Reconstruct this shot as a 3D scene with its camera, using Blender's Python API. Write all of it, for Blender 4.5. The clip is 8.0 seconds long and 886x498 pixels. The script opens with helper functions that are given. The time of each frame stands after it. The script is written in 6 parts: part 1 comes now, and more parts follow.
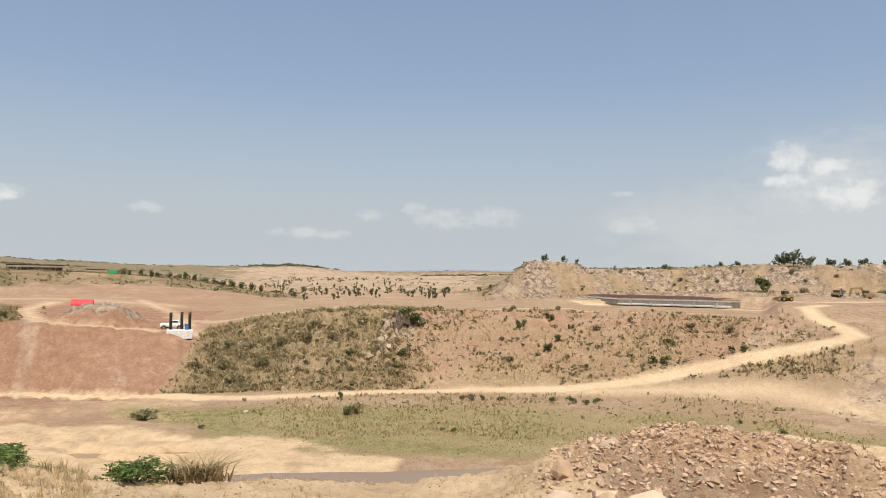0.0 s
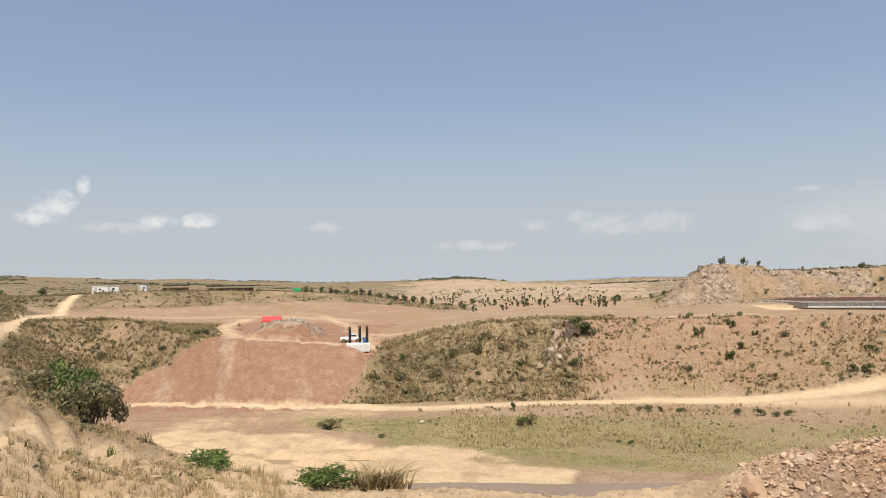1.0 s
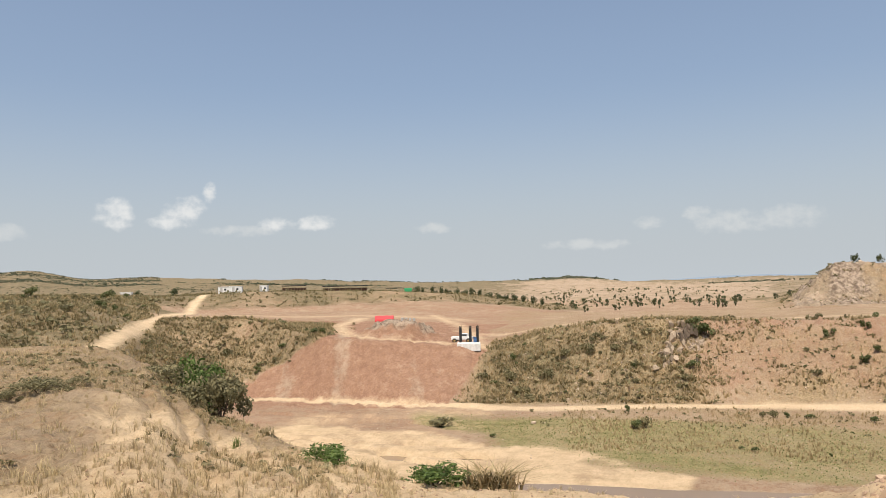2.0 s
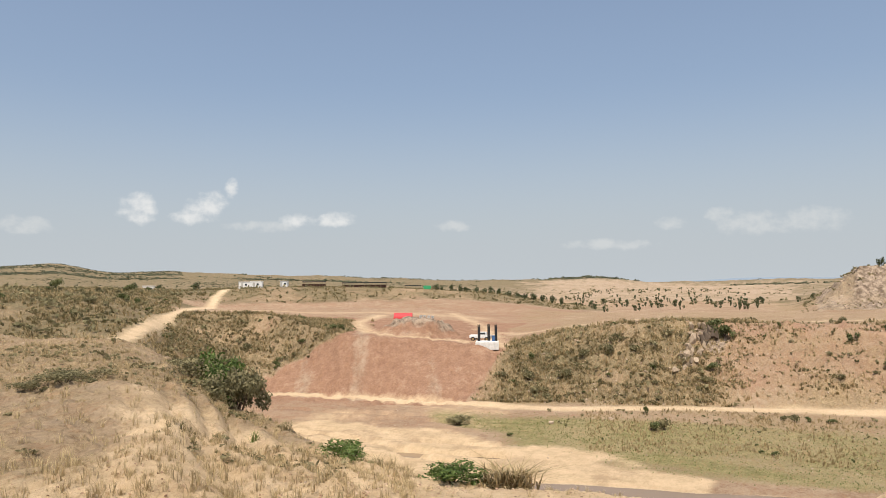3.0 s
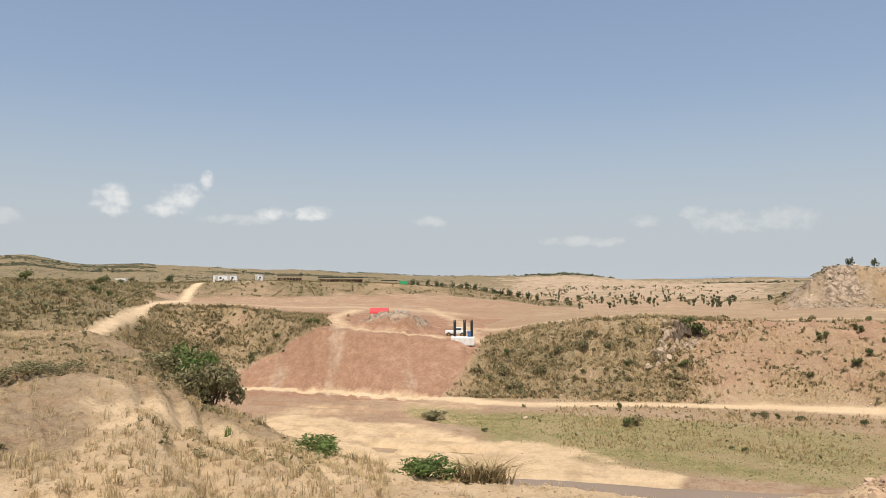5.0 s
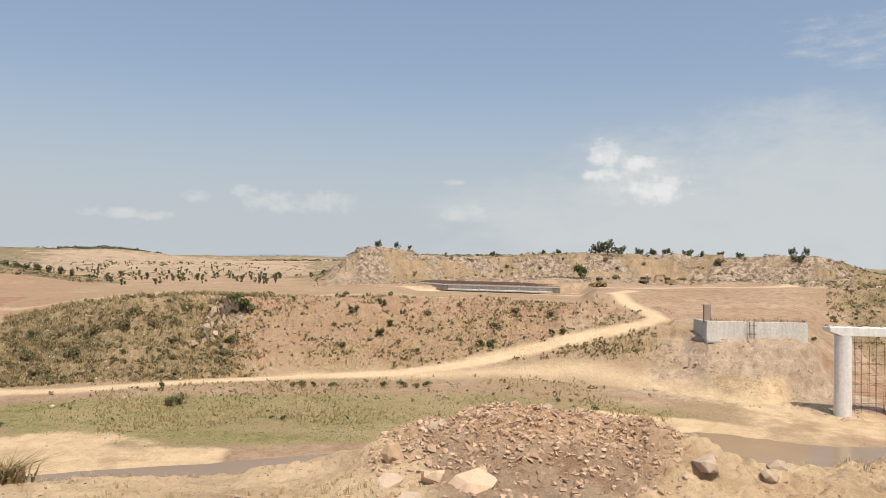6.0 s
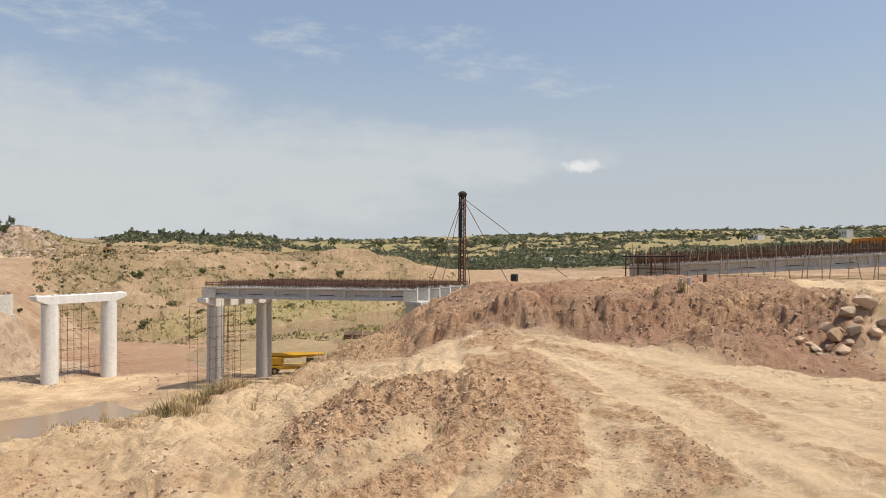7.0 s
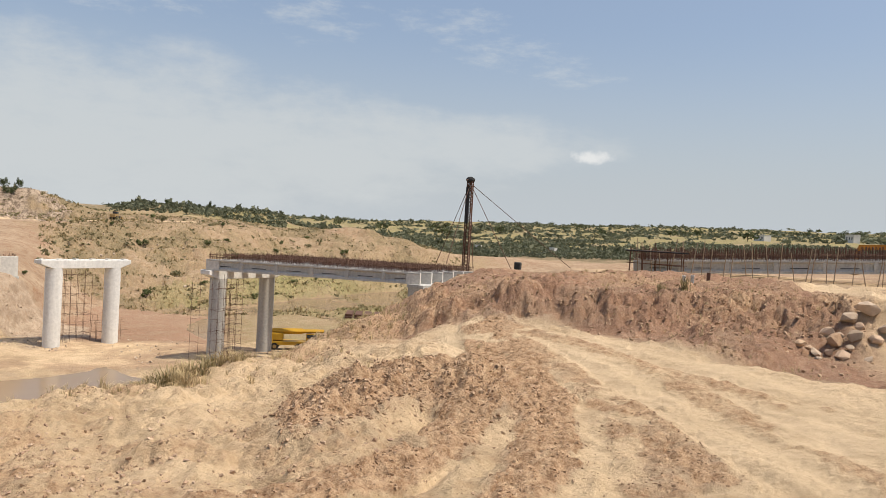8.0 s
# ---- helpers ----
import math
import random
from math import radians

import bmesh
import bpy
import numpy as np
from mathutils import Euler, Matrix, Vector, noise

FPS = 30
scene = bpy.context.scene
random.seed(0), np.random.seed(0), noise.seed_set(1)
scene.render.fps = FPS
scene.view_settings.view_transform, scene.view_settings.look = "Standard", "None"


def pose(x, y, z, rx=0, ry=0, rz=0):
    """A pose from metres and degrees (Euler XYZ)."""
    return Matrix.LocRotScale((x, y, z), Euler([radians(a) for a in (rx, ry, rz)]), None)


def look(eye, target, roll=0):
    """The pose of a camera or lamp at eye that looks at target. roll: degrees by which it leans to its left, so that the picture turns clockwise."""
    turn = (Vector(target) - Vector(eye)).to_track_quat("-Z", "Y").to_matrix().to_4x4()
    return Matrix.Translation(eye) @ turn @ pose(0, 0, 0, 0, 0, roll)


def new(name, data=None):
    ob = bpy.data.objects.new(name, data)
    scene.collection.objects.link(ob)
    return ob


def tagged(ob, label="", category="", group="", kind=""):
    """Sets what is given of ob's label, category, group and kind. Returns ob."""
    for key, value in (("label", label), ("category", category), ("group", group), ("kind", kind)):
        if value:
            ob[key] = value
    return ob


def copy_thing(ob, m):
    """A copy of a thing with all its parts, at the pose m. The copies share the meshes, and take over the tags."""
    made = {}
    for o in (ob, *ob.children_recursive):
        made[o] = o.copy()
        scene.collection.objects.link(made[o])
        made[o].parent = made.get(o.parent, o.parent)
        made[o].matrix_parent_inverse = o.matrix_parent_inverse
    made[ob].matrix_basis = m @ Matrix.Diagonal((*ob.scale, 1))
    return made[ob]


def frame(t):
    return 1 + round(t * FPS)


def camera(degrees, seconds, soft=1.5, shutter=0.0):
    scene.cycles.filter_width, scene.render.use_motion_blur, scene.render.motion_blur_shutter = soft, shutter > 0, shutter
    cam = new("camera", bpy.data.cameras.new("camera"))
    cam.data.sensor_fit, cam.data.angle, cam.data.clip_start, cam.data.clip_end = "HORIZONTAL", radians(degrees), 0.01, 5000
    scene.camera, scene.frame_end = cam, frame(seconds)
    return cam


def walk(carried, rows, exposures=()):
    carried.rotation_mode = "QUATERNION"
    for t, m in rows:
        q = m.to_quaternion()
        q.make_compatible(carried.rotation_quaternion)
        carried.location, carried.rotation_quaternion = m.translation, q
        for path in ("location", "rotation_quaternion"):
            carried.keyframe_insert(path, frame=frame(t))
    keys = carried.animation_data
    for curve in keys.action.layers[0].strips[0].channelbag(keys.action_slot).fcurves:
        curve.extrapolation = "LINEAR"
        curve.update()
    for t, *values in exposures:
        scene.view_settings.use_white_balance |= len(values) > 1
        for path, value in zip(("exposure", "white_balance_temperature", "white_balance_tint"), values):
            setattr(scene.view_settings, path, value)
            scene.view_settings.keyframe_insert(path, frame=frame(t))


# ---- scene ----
cam = camera(61.45, 8.0, soft=0.6)
# seconds, heading, pitch, roll: the camera turns on the spot, on a bank above the river
PATH = [
    (0.0, 0.00, 2.16, -0.69),
    (0.5, 5.57, 2.56, -0.45),
    (1.0, 12.81, 3.01, 1.17),
    (1.5, 17.91, 3.19, 0.77),
    (2.0, 21.23, 3.17, 1.27),
    (3.5, 22.83, 3.02, 0.32),
    (4.0, 22.59, 2.96, 0.31),
    (5.5, 17.02, 2.12, -1.11),
    (5.7, 10.98, 1.70, -0.73),
    (6.0, -12.76, 1.26, -1.17),
    (6.2, -28.81, 1.35, -1.25),
    (6.5, -49.50, -0.49, -1.20),
    (6.7, -61.53, -0.30, -1.02),
    (7.0, -68.82, -0.29, -0.36),
    (7.5, -70.59, -1.31, -1.36),
    (8.0, -68.41, -1.50, -3.36),
]
EYE = 4.2
walk(cam, [(t, pose(0, 0, EYE, 90 + p, r, y)) for t, y, p, r in PATH])

# ---- light ----
SUN_HEADING, SUN_HEIGHT = -168.0, 64.0     # degrees; heading counted as in PATH, positive to the left of +y
sun_dir = Vector((-math.sin(radians(SUN_HEADING)) * math.cos(radians(SUN_HEIGHT)),
                  math.cos(radians(SUN_HEADING)) * math.cos(radians(SUN_HEIGHT)), math.sin(radians(SUN_HEIGHT))))
sun_data = bpy.data.lights.new("sun", "SUN")
sun_data.energy, sun_data.angle, sun_data.color = 5.0, radians(0.6), (1.0, 0.905, 0.77)
sun = new("sun", sun_data)
sun.matrix_world = look(sun_dir * 900, (0, 0, 0))
scene.view_settings.exposure = -0.09

world = bpy.data.worlds.new("sky")
scene.world = world
world.use_nodes = True
wt = world.node_tree
sky = wt.nodes.new("ShaderNodeTexSky")
sky.sky_type, sky.sun_disc = "NISHITA", False
sky.sun_elevation = radians(SUN_HEIGHT)
sky.sun_rotation = radians(-SUN_HEADING)
sky.air_density, sky.dust_density, sky.ozone_density = 1.0, 2.5, 1.5
wt.nodes["Background"].inputs["Strength"].default_value = 0.148


def wmath(op, *values):
    n = wt.nodes.new("ShaderNodeMath")
    n.operation = op
    for i, v in enumerate(values):
        if hasattr(v, "node"):
            wt.links.new(v, n.inputs[i])
        else:
            n.inputs[i].default_value = v
    return n.outputs[0]


def wmix(fac, a, b):
    n = wt.nodes.new("ShaderNodeMix")
    n.data_type = "RGBA"
    wt.links.new(fac, n.inputs["Factor"])
    for socket, v in ((n.inputs[6], a), (n.inputs[7], b)):
        if hasattr(v, "node"):
            wt.links.new(v, socket)
        else:
            socket.default_value = (*v, 1)
    return n.outputs[2]


def wstep(v, lo, hi, top=1.0):
    n = wt.nodes.new("ShaderNodeMapRange")
    n.interpolation_type = "SMOOTHSTEP"
    n.inputs["From Min"].default_value, n.inputs["From Max"].default_value, n.inputs["To Max"].default_value = lo, hi, top
    wt.links.new(v, n.inputs["Value"])
    return n.outputs["Result"]


coord = wt.nodes.new("ShaderNodeTexCoord")
split = wt.nodes.new("ShaderNodeSeparateXYZ")
wt.links.new(coord.outputs["Generated"], split.inputs[0])
sky_heading = wmath("MULTIPLY", wmath("ARCTAN2", wmath("MULTIPLY", split.outputs[0], -1.0), split.outputs[1]), 180 / math.pi)
sky_height = wmath("MULTIPLY", wmath("ARCSINE", split.outputs[2]), 180 / math.pi)


def cloud_noise(scale, squash, detail, roughness):
    c = wt.nodes.new("ShaderNodeCombineXYZ")
    wt.links.new(sky_heading, c.inputs[0])
    wt.links.new(wmath("MULTIPLY", sky_height, squash), c.inputs[1])
    n = wt.nodes.new("ShaderNodeTexNoise")
    n.inputs["Scale"].default_value, n.inputs["Detail"].default_value, n.inputs["Roughness"].default_value = scale, detail, roughness
    wt.links.new(c.outputs[0], n.inputs["Vector"])
    return n.outputs["Fac"]


def banks(blobs):
    """How deep the sky's direction lies in any of the clouds (heading, height, half width, half height), 1 at a centre."""
    best = None
    for a, e, w, h in blobs:
        u = wmath("POWER", wmath("ABSOLUTE", wmath("DIVIDE", wmath("SUBTRACT", sky_heading, a), w)), 2.0)
        v = wmath("POWER", wmath("ABSOLUTE", wmath("DIVIDE", wmath("SUBTRACT", sky_height, e), h)), 2.0)
        d = wmath("SUBTRACT", 1.0, wmath("ADD", u, v))
        best = d if best is None else wmath("MAXIMUM", best, d)
    return best


CUMULUS = [(-24.7, 8.6, 1.7, 1.1), (-27.2, 7.9, 1.7, 0.7), (-28.7, 5.9, 2.8, 1.2), (-24.5, 7.0, 2.2, 0.6), (45.0, 5.8, 1.5, 1.3), (40.2, 6.2, 1.6, 1.2), (41.4, 5.3, 1.6, 0.6), (38.5, 7.5, 0.6, 0.9),
           (33.7, 5.2, 1.6, 0.6), (30.8, 5.3, 1.6, 0.7), (-79.4, 6.1, 1.8, 0.6)]
HAZY = [(21.9, 4.8, 1.5, 0.5), (5.7, 4.7, 1.2, 0.6), (2.2, 5.2, 1.2, 0.6), (0.0, 4.5, 3.0, 1.0), (-3.7, 4.6, 2.8, 1.0), (-14.3, 4.0, 2.0, 0.8), (36.0, 4.7, 3.0, 0.5), (-27.5, 6.8, 4.2, 2.2), (10.0, 3.2, 4.0, 0.5), (-13.5, 6.4, 1.2, 0.3), (52.0, 4.5, 2.2, 0.7)]
VEIL = [(-42.0, 4.5, 24.0, 7.8), (-31.0, 3.5, 20.0, 4.8), (-56.0, 5.0, 17.0, 4.6), (-66.0, 6.5, 15.0, 2.8)]
WISPS = [(-68.5, 15.3, 5.0, 1.6), (-73.0, 13.4, 6.0, 1.6), (-78.0, 11.8, 4.0, 1.2), (-44.0, 15.5, 9.0, 2.4), (-58.0, 15.0, 5.0, 2.0)]
puff = cloud_noise(0.8, 1.2, 7.0, 0.58)
wisp = cloud_noise(0.17, 2.2, 7.0, 0.64)
streak = cloud_noise(0.32, 3.0, 8.0, 0.68)
cumulus = wstep(wmath("ADD", banks(CUMULUS), wmath("MULTIPLY", wmath("SUBTRACT", puff, 0.5), 2.8)), 0.0, 1.3, 0.85)
hazy = wstep(wmath("ADD", banks(HAZY), wmath("MULTIPLY", wmath("SUBTRACT", puff, 0.5), 3.0)), 0.0, 1.3, 0.6)
veil = wstep(wmath("ADD", banks(VEIL), wmath("MULTIPLY", wmath("SUBTRACT", wisp, 0.5), 2.2)), -0.2, 1.0, 0.7)
wisps = wstep(wmath("ADD", banks(WISPS), wmath("MULTIPLY", wmath("SUBTRACT", streak, 0.5), 5.0)), 0.2, 2.2, 0.5)
low_haze = wstep(sky_height, 16.0, -1.0, 1.0)
clear = wmix(wstep(sky_height, 48.0, 6.0, 0.45), sky.outputs["Color"], (2.75, 3.3, 4.1))
air = wmix(low_haze, clear, (3.85, 4.15, 4.38))
air = wmix(veil, air, (4.55, 4.75, 4.8))
air = wmix(wisps, air, (4.7, 4.9, 4.95))
air = wmix(hazy, air, (5.1, 5.2, 5.15))
air = wmix(cumulus, air, (6.0, 6.0, 5.9))
wt.links.new(air, wt.nodes["Background"].inputs["Color"])


# ---- materials ----
def material(name, rough=0.9):
    m = bpy.data.materials.new(name)
    m.use_nodes = True
    b = m.node_tree.nodes["Principled BSDF"]
    b.inputs["Roughness"].default_value = rough
    b.inputs["Specular IOR Level"].default_value = 0.2
    return m, m.node_tree, b


def node(nt, kind, **values):
    n = nt.nodes.new(kind)
    for k, v in values.items():
        n.inputs[k.replace("_", " ")].default_value = v
    return n


def mix(nt, fac, a, b):
    n = nt.nodes.new("ShaderNodeMix")
    n.data_type = "RGBA"
    for socket, v in ((n.inputs["Factor"], fac), (n.inputs[6], a), (n.inputs[7], b)):
        if hasattr(v, "node"):
            nt.links.new(v, socket)
        elif socket == n.inputs["Factor"]:
            socket.default_value = v
        else:
            socket.default_value = (*v, 1)
    return n.outputs[2]


def ramp(nt, value, lo, hi, a=0.0, b=1.0):
    n = nt.nodes.new("ShaderNodeMapRange")
    n.inputs["From Min"].default_value, n.inputs["From Max"].default_value = lo, hi
    n.inputs["To Min"].default_value, n.inputs["To Max"].default_value = a, b
    nt.links.new(value, n.inputs["Value"])
    return n.outputs["Result"]


def calc(nt, op, a, b):
    n = nt.nodes.new("ShaderNodeMath")
    n.operation = op
    for i, v in enumerate((a, b)):
        if hasattr(v, "node"):
            nt.links.new(v, n.inputs[i])
        else:
            n.inputs[i].default_value = v
    return n.outputs[0]


def grain(nt, scale, detail=4.0, rough=0.6, stretch=None):
    n = node(nt, "ShaderNodeTexNoise", Scale=scale, Detail=detail, Roughness=rough)
    g = nt.nodes.new("ShaderNodeNewGeometry")
    if stretch:
        v = nt.nodes.new("ShaderNodeVectorMath")
        v.operation = "MULTIPLY"
        v.inputs[1].default_value = stretch
        nt.links.new(g.outputs["Position"], v.inputs[0])
        nt.links.new(v.outputs[0], n.inputs["Vector"])
    else:
        nt.links.new(g.outputs["Position"], n.inputs["Vector"])
    return n.outputs["Fac"]


def bump(nt, b, height, strength, distance):
    n = node(nt, "ShaderNodeBump", Strength=strength, Distance=distance)
    nt.links.new(height, n.inputs["Height"])
    nt.links.new(n.outputs["Normal"], b.inputs["Normal"])


def plain(name, colour, rough=0.85, vary=0.25, scale=6.0, metal=0.0, relief=0.0, streak=False):
    """One colour with grain and blotches at two scales."""
    m, nt, b = material(name, rough)
    b.inputs["Metallic"].default_value = metal
    fine, broad = grain(nt, scale * 4), grain(nt, scale * (1.2 if streak else 0.4), 5, 0.65, (1.5, 1.5, 0.16) if streak else None)
    both = calc(nt, "ADD", calc(nt, "MULTIPLY", fine, 0.5), calc(nt, "MULTIPLY", broad, 0.5))
    dark = tuple(c * (1 - vary) for c in colour)
    light = tuple(min(0.95, c * (1 + vary)) for c in colour)
    nt.links.new(mix(nt, ramp(nt, both, 0.3, 0.7), dark, light), b.inputs["Base Color"])
    if relief:
        bump(nt, b, fine, 0.6, relief)
    return m


def soil():
    """Dry earth of several kinds, chosen by the mask of each kind on the land."""
    m, nt, b = material("dry_earth", 0.95)
    b.inputs["Specular IOR Level"].default_value = 0.08

    def mask(name):
        a = nt.nodes.new("ShaderNodeAttribute")
        a.attribute_name = name
        return a.outputs["Fac"]
    n1, n2, n3 = grain(nt, 0.09, 6, 0.65), grain(nt, 0.8, 8, 0.78), grain(nt, 5.0, 6, 0.8)
    n4 = grain(nt, 0.35, 7, 0.75)

    def patchy(name, n, sharp=0.35):
        """The mask with a ragged edge."""
        v = calc(nt, "ADD", mask(name), calc(nt, "MULTIPLY", calc(nt, "SUBTRACT", n, 0.5), 0.9))
        return ramp(nt, v, 0.5 - sharp / 2, 0.5 + sharp / 2)
    n5 = grain(nt, 24.0, 4, 0.7)
    n7 = grain(nt, 2.2, 6, 0.8)
    base = mix(nt, ramp(nt, n1, 0.35, 0.65), (0.35, 0.25, 0.165), (0.48, 0.365, 0.25))
    base = mix(nt, ramp(nt, n2, 0.48, 0.60, 0, 0.75), base, (0.26, 0.165, 0.105))
    base = mix(nt, ramp(nt, n4, 0.5, 0.62, 0, 0.6), base, (0.30, 0.18, 0.115))
    red = mix(nt, ramp(nt, n2, 0.35, 0.62), (0.26, 0.145, 0.095), (0.39, 0.24, 0.16))
    red = mix(nt, ramp(nt, n7, 0.52, 0.64, 0, 0.6), red, (0.23, 0.12, 0.075))
    red = mix(nt, ramp(nt, n4, 0.55, 0.68, 0, 0.6), red, (0.52, 0.36, 0.245))
    col = mix(nt, patchy("red", n4), base, red)
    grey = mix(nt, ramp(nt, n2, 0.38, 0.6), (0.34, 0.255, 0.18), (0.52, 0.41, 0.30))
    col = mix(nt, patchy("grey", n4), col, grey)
    dry = mix(nt, ramp(nt, n2, 0.38, 0.6), (0.29, 0.215, 0.12), (0.49, 0.375, 0.22))
    dry = mix(nt, ramp(nt, n7, 0.47, 0.6, 0, 0.65), dry, (0.175, 0.135, 0.07))
    dry = mix(nt, ramp(nt, n3, 0.45, 0.7, 0, 0.6), dry, (0.15, 0.12, 0.065))
    col = mix(nt, calc(nt, "MULTIPLY", patchy("dry", n2, 0.5), 0.85), col, dry)
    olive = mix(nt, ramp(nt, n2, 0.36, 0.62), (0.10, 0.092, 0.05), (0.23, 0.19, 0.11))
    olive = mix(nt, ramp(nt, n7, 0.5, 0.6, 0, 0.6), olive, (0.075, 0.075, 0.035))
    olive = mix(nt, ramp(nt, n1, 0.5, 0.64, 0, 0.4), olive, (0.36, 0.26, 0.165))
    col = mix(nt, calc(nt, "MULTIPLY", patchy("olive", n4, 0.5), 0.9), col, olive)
    lush = mix(nt, ramp(nt, n2, 0.38, 0.6), (0.17, 0.175, 0.06), (0.35, 0.305, 0.145))
    lush = mix(nt, ramp(nt, n1, 0.5, 0.62, 0, 0.6), lush, (0.41, 0.325, 0.18))
    lush = mix(nt, ramp(nt, n3, 0.45, 0.7, 0, 0.5), lush, (0.115, 0.12, 0.045))
    col = mix(nt, calc(nt, "MULTIPLY", patchy("lush", n2, 0.5), 0.9), col, lush)
    sand = mix(nt, ramp(nt, n4, 0.38, 0.62), (0.52, 0.38, 0.23), (0.70, 0.53, 0.335))
    col = mix(nt, patchy("sand", n4, 0.4), col, sand)
    track = mix(nt, ramp(nt, n4, 0.3, 0.7), (0.57, 0.425, 0.265), (0.74, 0.57, 0.37))
    col = mix(nt, patchy("track", n2, 0.5), col, track)
    # share of dark streaks and specks, which paint shaded crevices amid uneven soil tone
    crevice_share = calc(nt, "SUBTRACT", 1.0, calc(nt, "MULTIPLY", calc(nt, "MAXIMUM", mask("track"), mask("sand")), 0.6))
    n6 = grain(nt, 1.6, 6, 0.75, (2.6, 0.55, 1.0))
    col = mix(nt, calc(nt, "MULTIPLY", ramp(nt, n6, 0.52, 0.60, 0, 0.55), crevice_share), col, mix(nt, 0.6, col, (0.36, 0.20, 0.10)))
    rock = mix(nt, ramp(nt, n2, 0.42, 0.58), (0.15, 0.11, 0.08), (0.44, 0.35, 0.26))
    col = mix(nt, patchy("rock", n4), col, rock)
    loose = mix(nt, ramp(nt, n3, 0.40, 0.62), (0.60, 0.42, 0.26), (0.34, 0.205, 0.115))
    loose = mix(nt, ramp(nt, n5, 0.55, 0.66, 0, 0.6), loose, (0.29, 0.155, 0.085))
    col = mix(nt, patchy("loose", n2, 0.22), col, loose)
    # dark specks put the shade of crevices between clods into the colour
    col = mix(nt, calc(nt, "MULTIPLY", ramp(nt, n3, 0.55, 0.63, 0.0, 0.8), crevice_share), col, mix(nt, 0.55, col, (0.20, 0.11, 0.06)))
    col = mix(nt, ramp(nt, n3, 0.45, 0.3, 0.0, 0.45), col, (0.60, 0.45, 0.31))
    col = mix(nt, calc(nt, "MULTIPLY", ramp(nt, n5, 0.57, 0.65, 0.0, 0.6), crevice_share), col, mix(nt, 0.5, col, (0.2, 0.105, 0.055)))
    nt.links.new(col, b.inputs["Base Color"])
    bump(nt, b, calc(nt, "ADD", calc(nt, "ADD", n3, calc(nt, "MULTIPLY", n5, 0.25)), calc(nt, "MULTIPLY", calc(nt, "ADD", n2, n7), 1.4)), 0.8, 0.17)
    return m


MAT_SOIL = soil()


def water_material():
    m, nt, b = material("muddy_water", 0.15)
    n = grain(nt, 0.05, 3)
    nt.links.new(mix(nt, ramp(nt, n, 0.35, 0.65), (0.225, 0.155, 0.095), (0.275, 0.195, 0.12)), b.inputs["Base Color"])
    b.inputs["Specular IOR Level"].default_value = 0.2
    bump(nt, b, grain(nt, 2.5, 3), 0.1, 0.03)
    return m


MAT_WATER = water_material()


# ---- land ----
def lattice(ix, iy, seed):
    h = (ix.astype(np.int64) * 374761393 + iy.astype(np.int64) * 668265263 + seed * 974634777) & 0xFFFFFFFF
    h = ((h ^ (h >> 13)) * 1274126177) & 0xFFFFFFFF
    return ((h ^ (h >> 16)) & 0xFFFF) / 65535.0


def wave(x, y, seed=0):
    """Smooth value noise, 0 to 1."""
    ix, iy = np.floor(x), np.floor(y)
    fx, fy = x - ix, y - iy
    fx, fy = fx * fx * (3 - 2 * fx), fy * fy * (3 - 2 * fy)
    a, b = lattice(ix, iy, seed), lattice(ix + 1, iy, seed)
    c, d = lattice(ix, iy + 1, seed), lattice(ix + 1, iy + 1, seed)
    return (a * (1 - fx) + b * fx) * (1 - fy) + (c * (1 - fx) + d * fx) * fy


def rough(x, y, size, octaves=4, seed=0, gain=0.55):
    """Layered noise round 0, about -0.5 to 0.5; size is its largest lump in metres."""
    total, amp, norm = 0.0, 1.0, 0.0
    for k in range(octaves):
        total = total + amp * (wave(x / size + 17.3 * k, y / size - 9.1 * k, seed + k) - 0.5)
        norm, amp, size = norm + amp, amp * gain, size * 0.5
    return total / norm * 1.4


def lumps(x, y, size, seed):
    """Rounded lumps with creases between them, 0 in a crease to 1 on a lump."""
    x, y = x / size, y / size
    ix, iy = np.floor(x), np.floor(y)
    best = np.full(x.shape, 9.0)
    for u in (-1, 0, 1):
        for v in (-1, 0, 1):
            px = ix + u + lattice(ix + u, iy + v, seed)
            py = iy + v + lattice(ix + u, iy + v, seed + 7)
            best = np.minimum(best, (x - px) ** 2 + (y - py) ** 2)
    return 1 - np.clip(best, 0, 1)


WATER = EYE - 16.3
# The land's own lines, from the bank outwards: heading, distance from the bank's top, height below the eye.
BANK = [(180, 40, -4.2), (75, 60, -3.0), (53.4, 62, -3.0), (46.6, 50, -3.38), (43.5, 47, -3.7), (41, 44, -4.9), (38.2, 40, -6.4), (34.9, 36, -6.65), (32.4, 32, -6.6), (29, 28, -6.6), (24, 26, -6.65),
        (12.5, 25, -6.75), (3.4, 24, -6.65), (-4.3, 23, -6.3), (-7.9, 21.5, -5.6), (-30, 21.5, -5.3), (-34, 21, -5.5), (-38, 22, -5.5), (-41, 25, -5.75), (-46, 27, -6.0),
        (-52.6, 31, -5.85), (-55.9, 35, -6.35), (-59.2, 39, -6.05), (-62.6, 44, -5.55), (-65.2, 50, -5.35), (-66.9, 56, -4.85), (-70.8, 62, -4.0), (-78, 75, -3.1), (-99, 90, -2.6), (-180, 60, -4.2)]
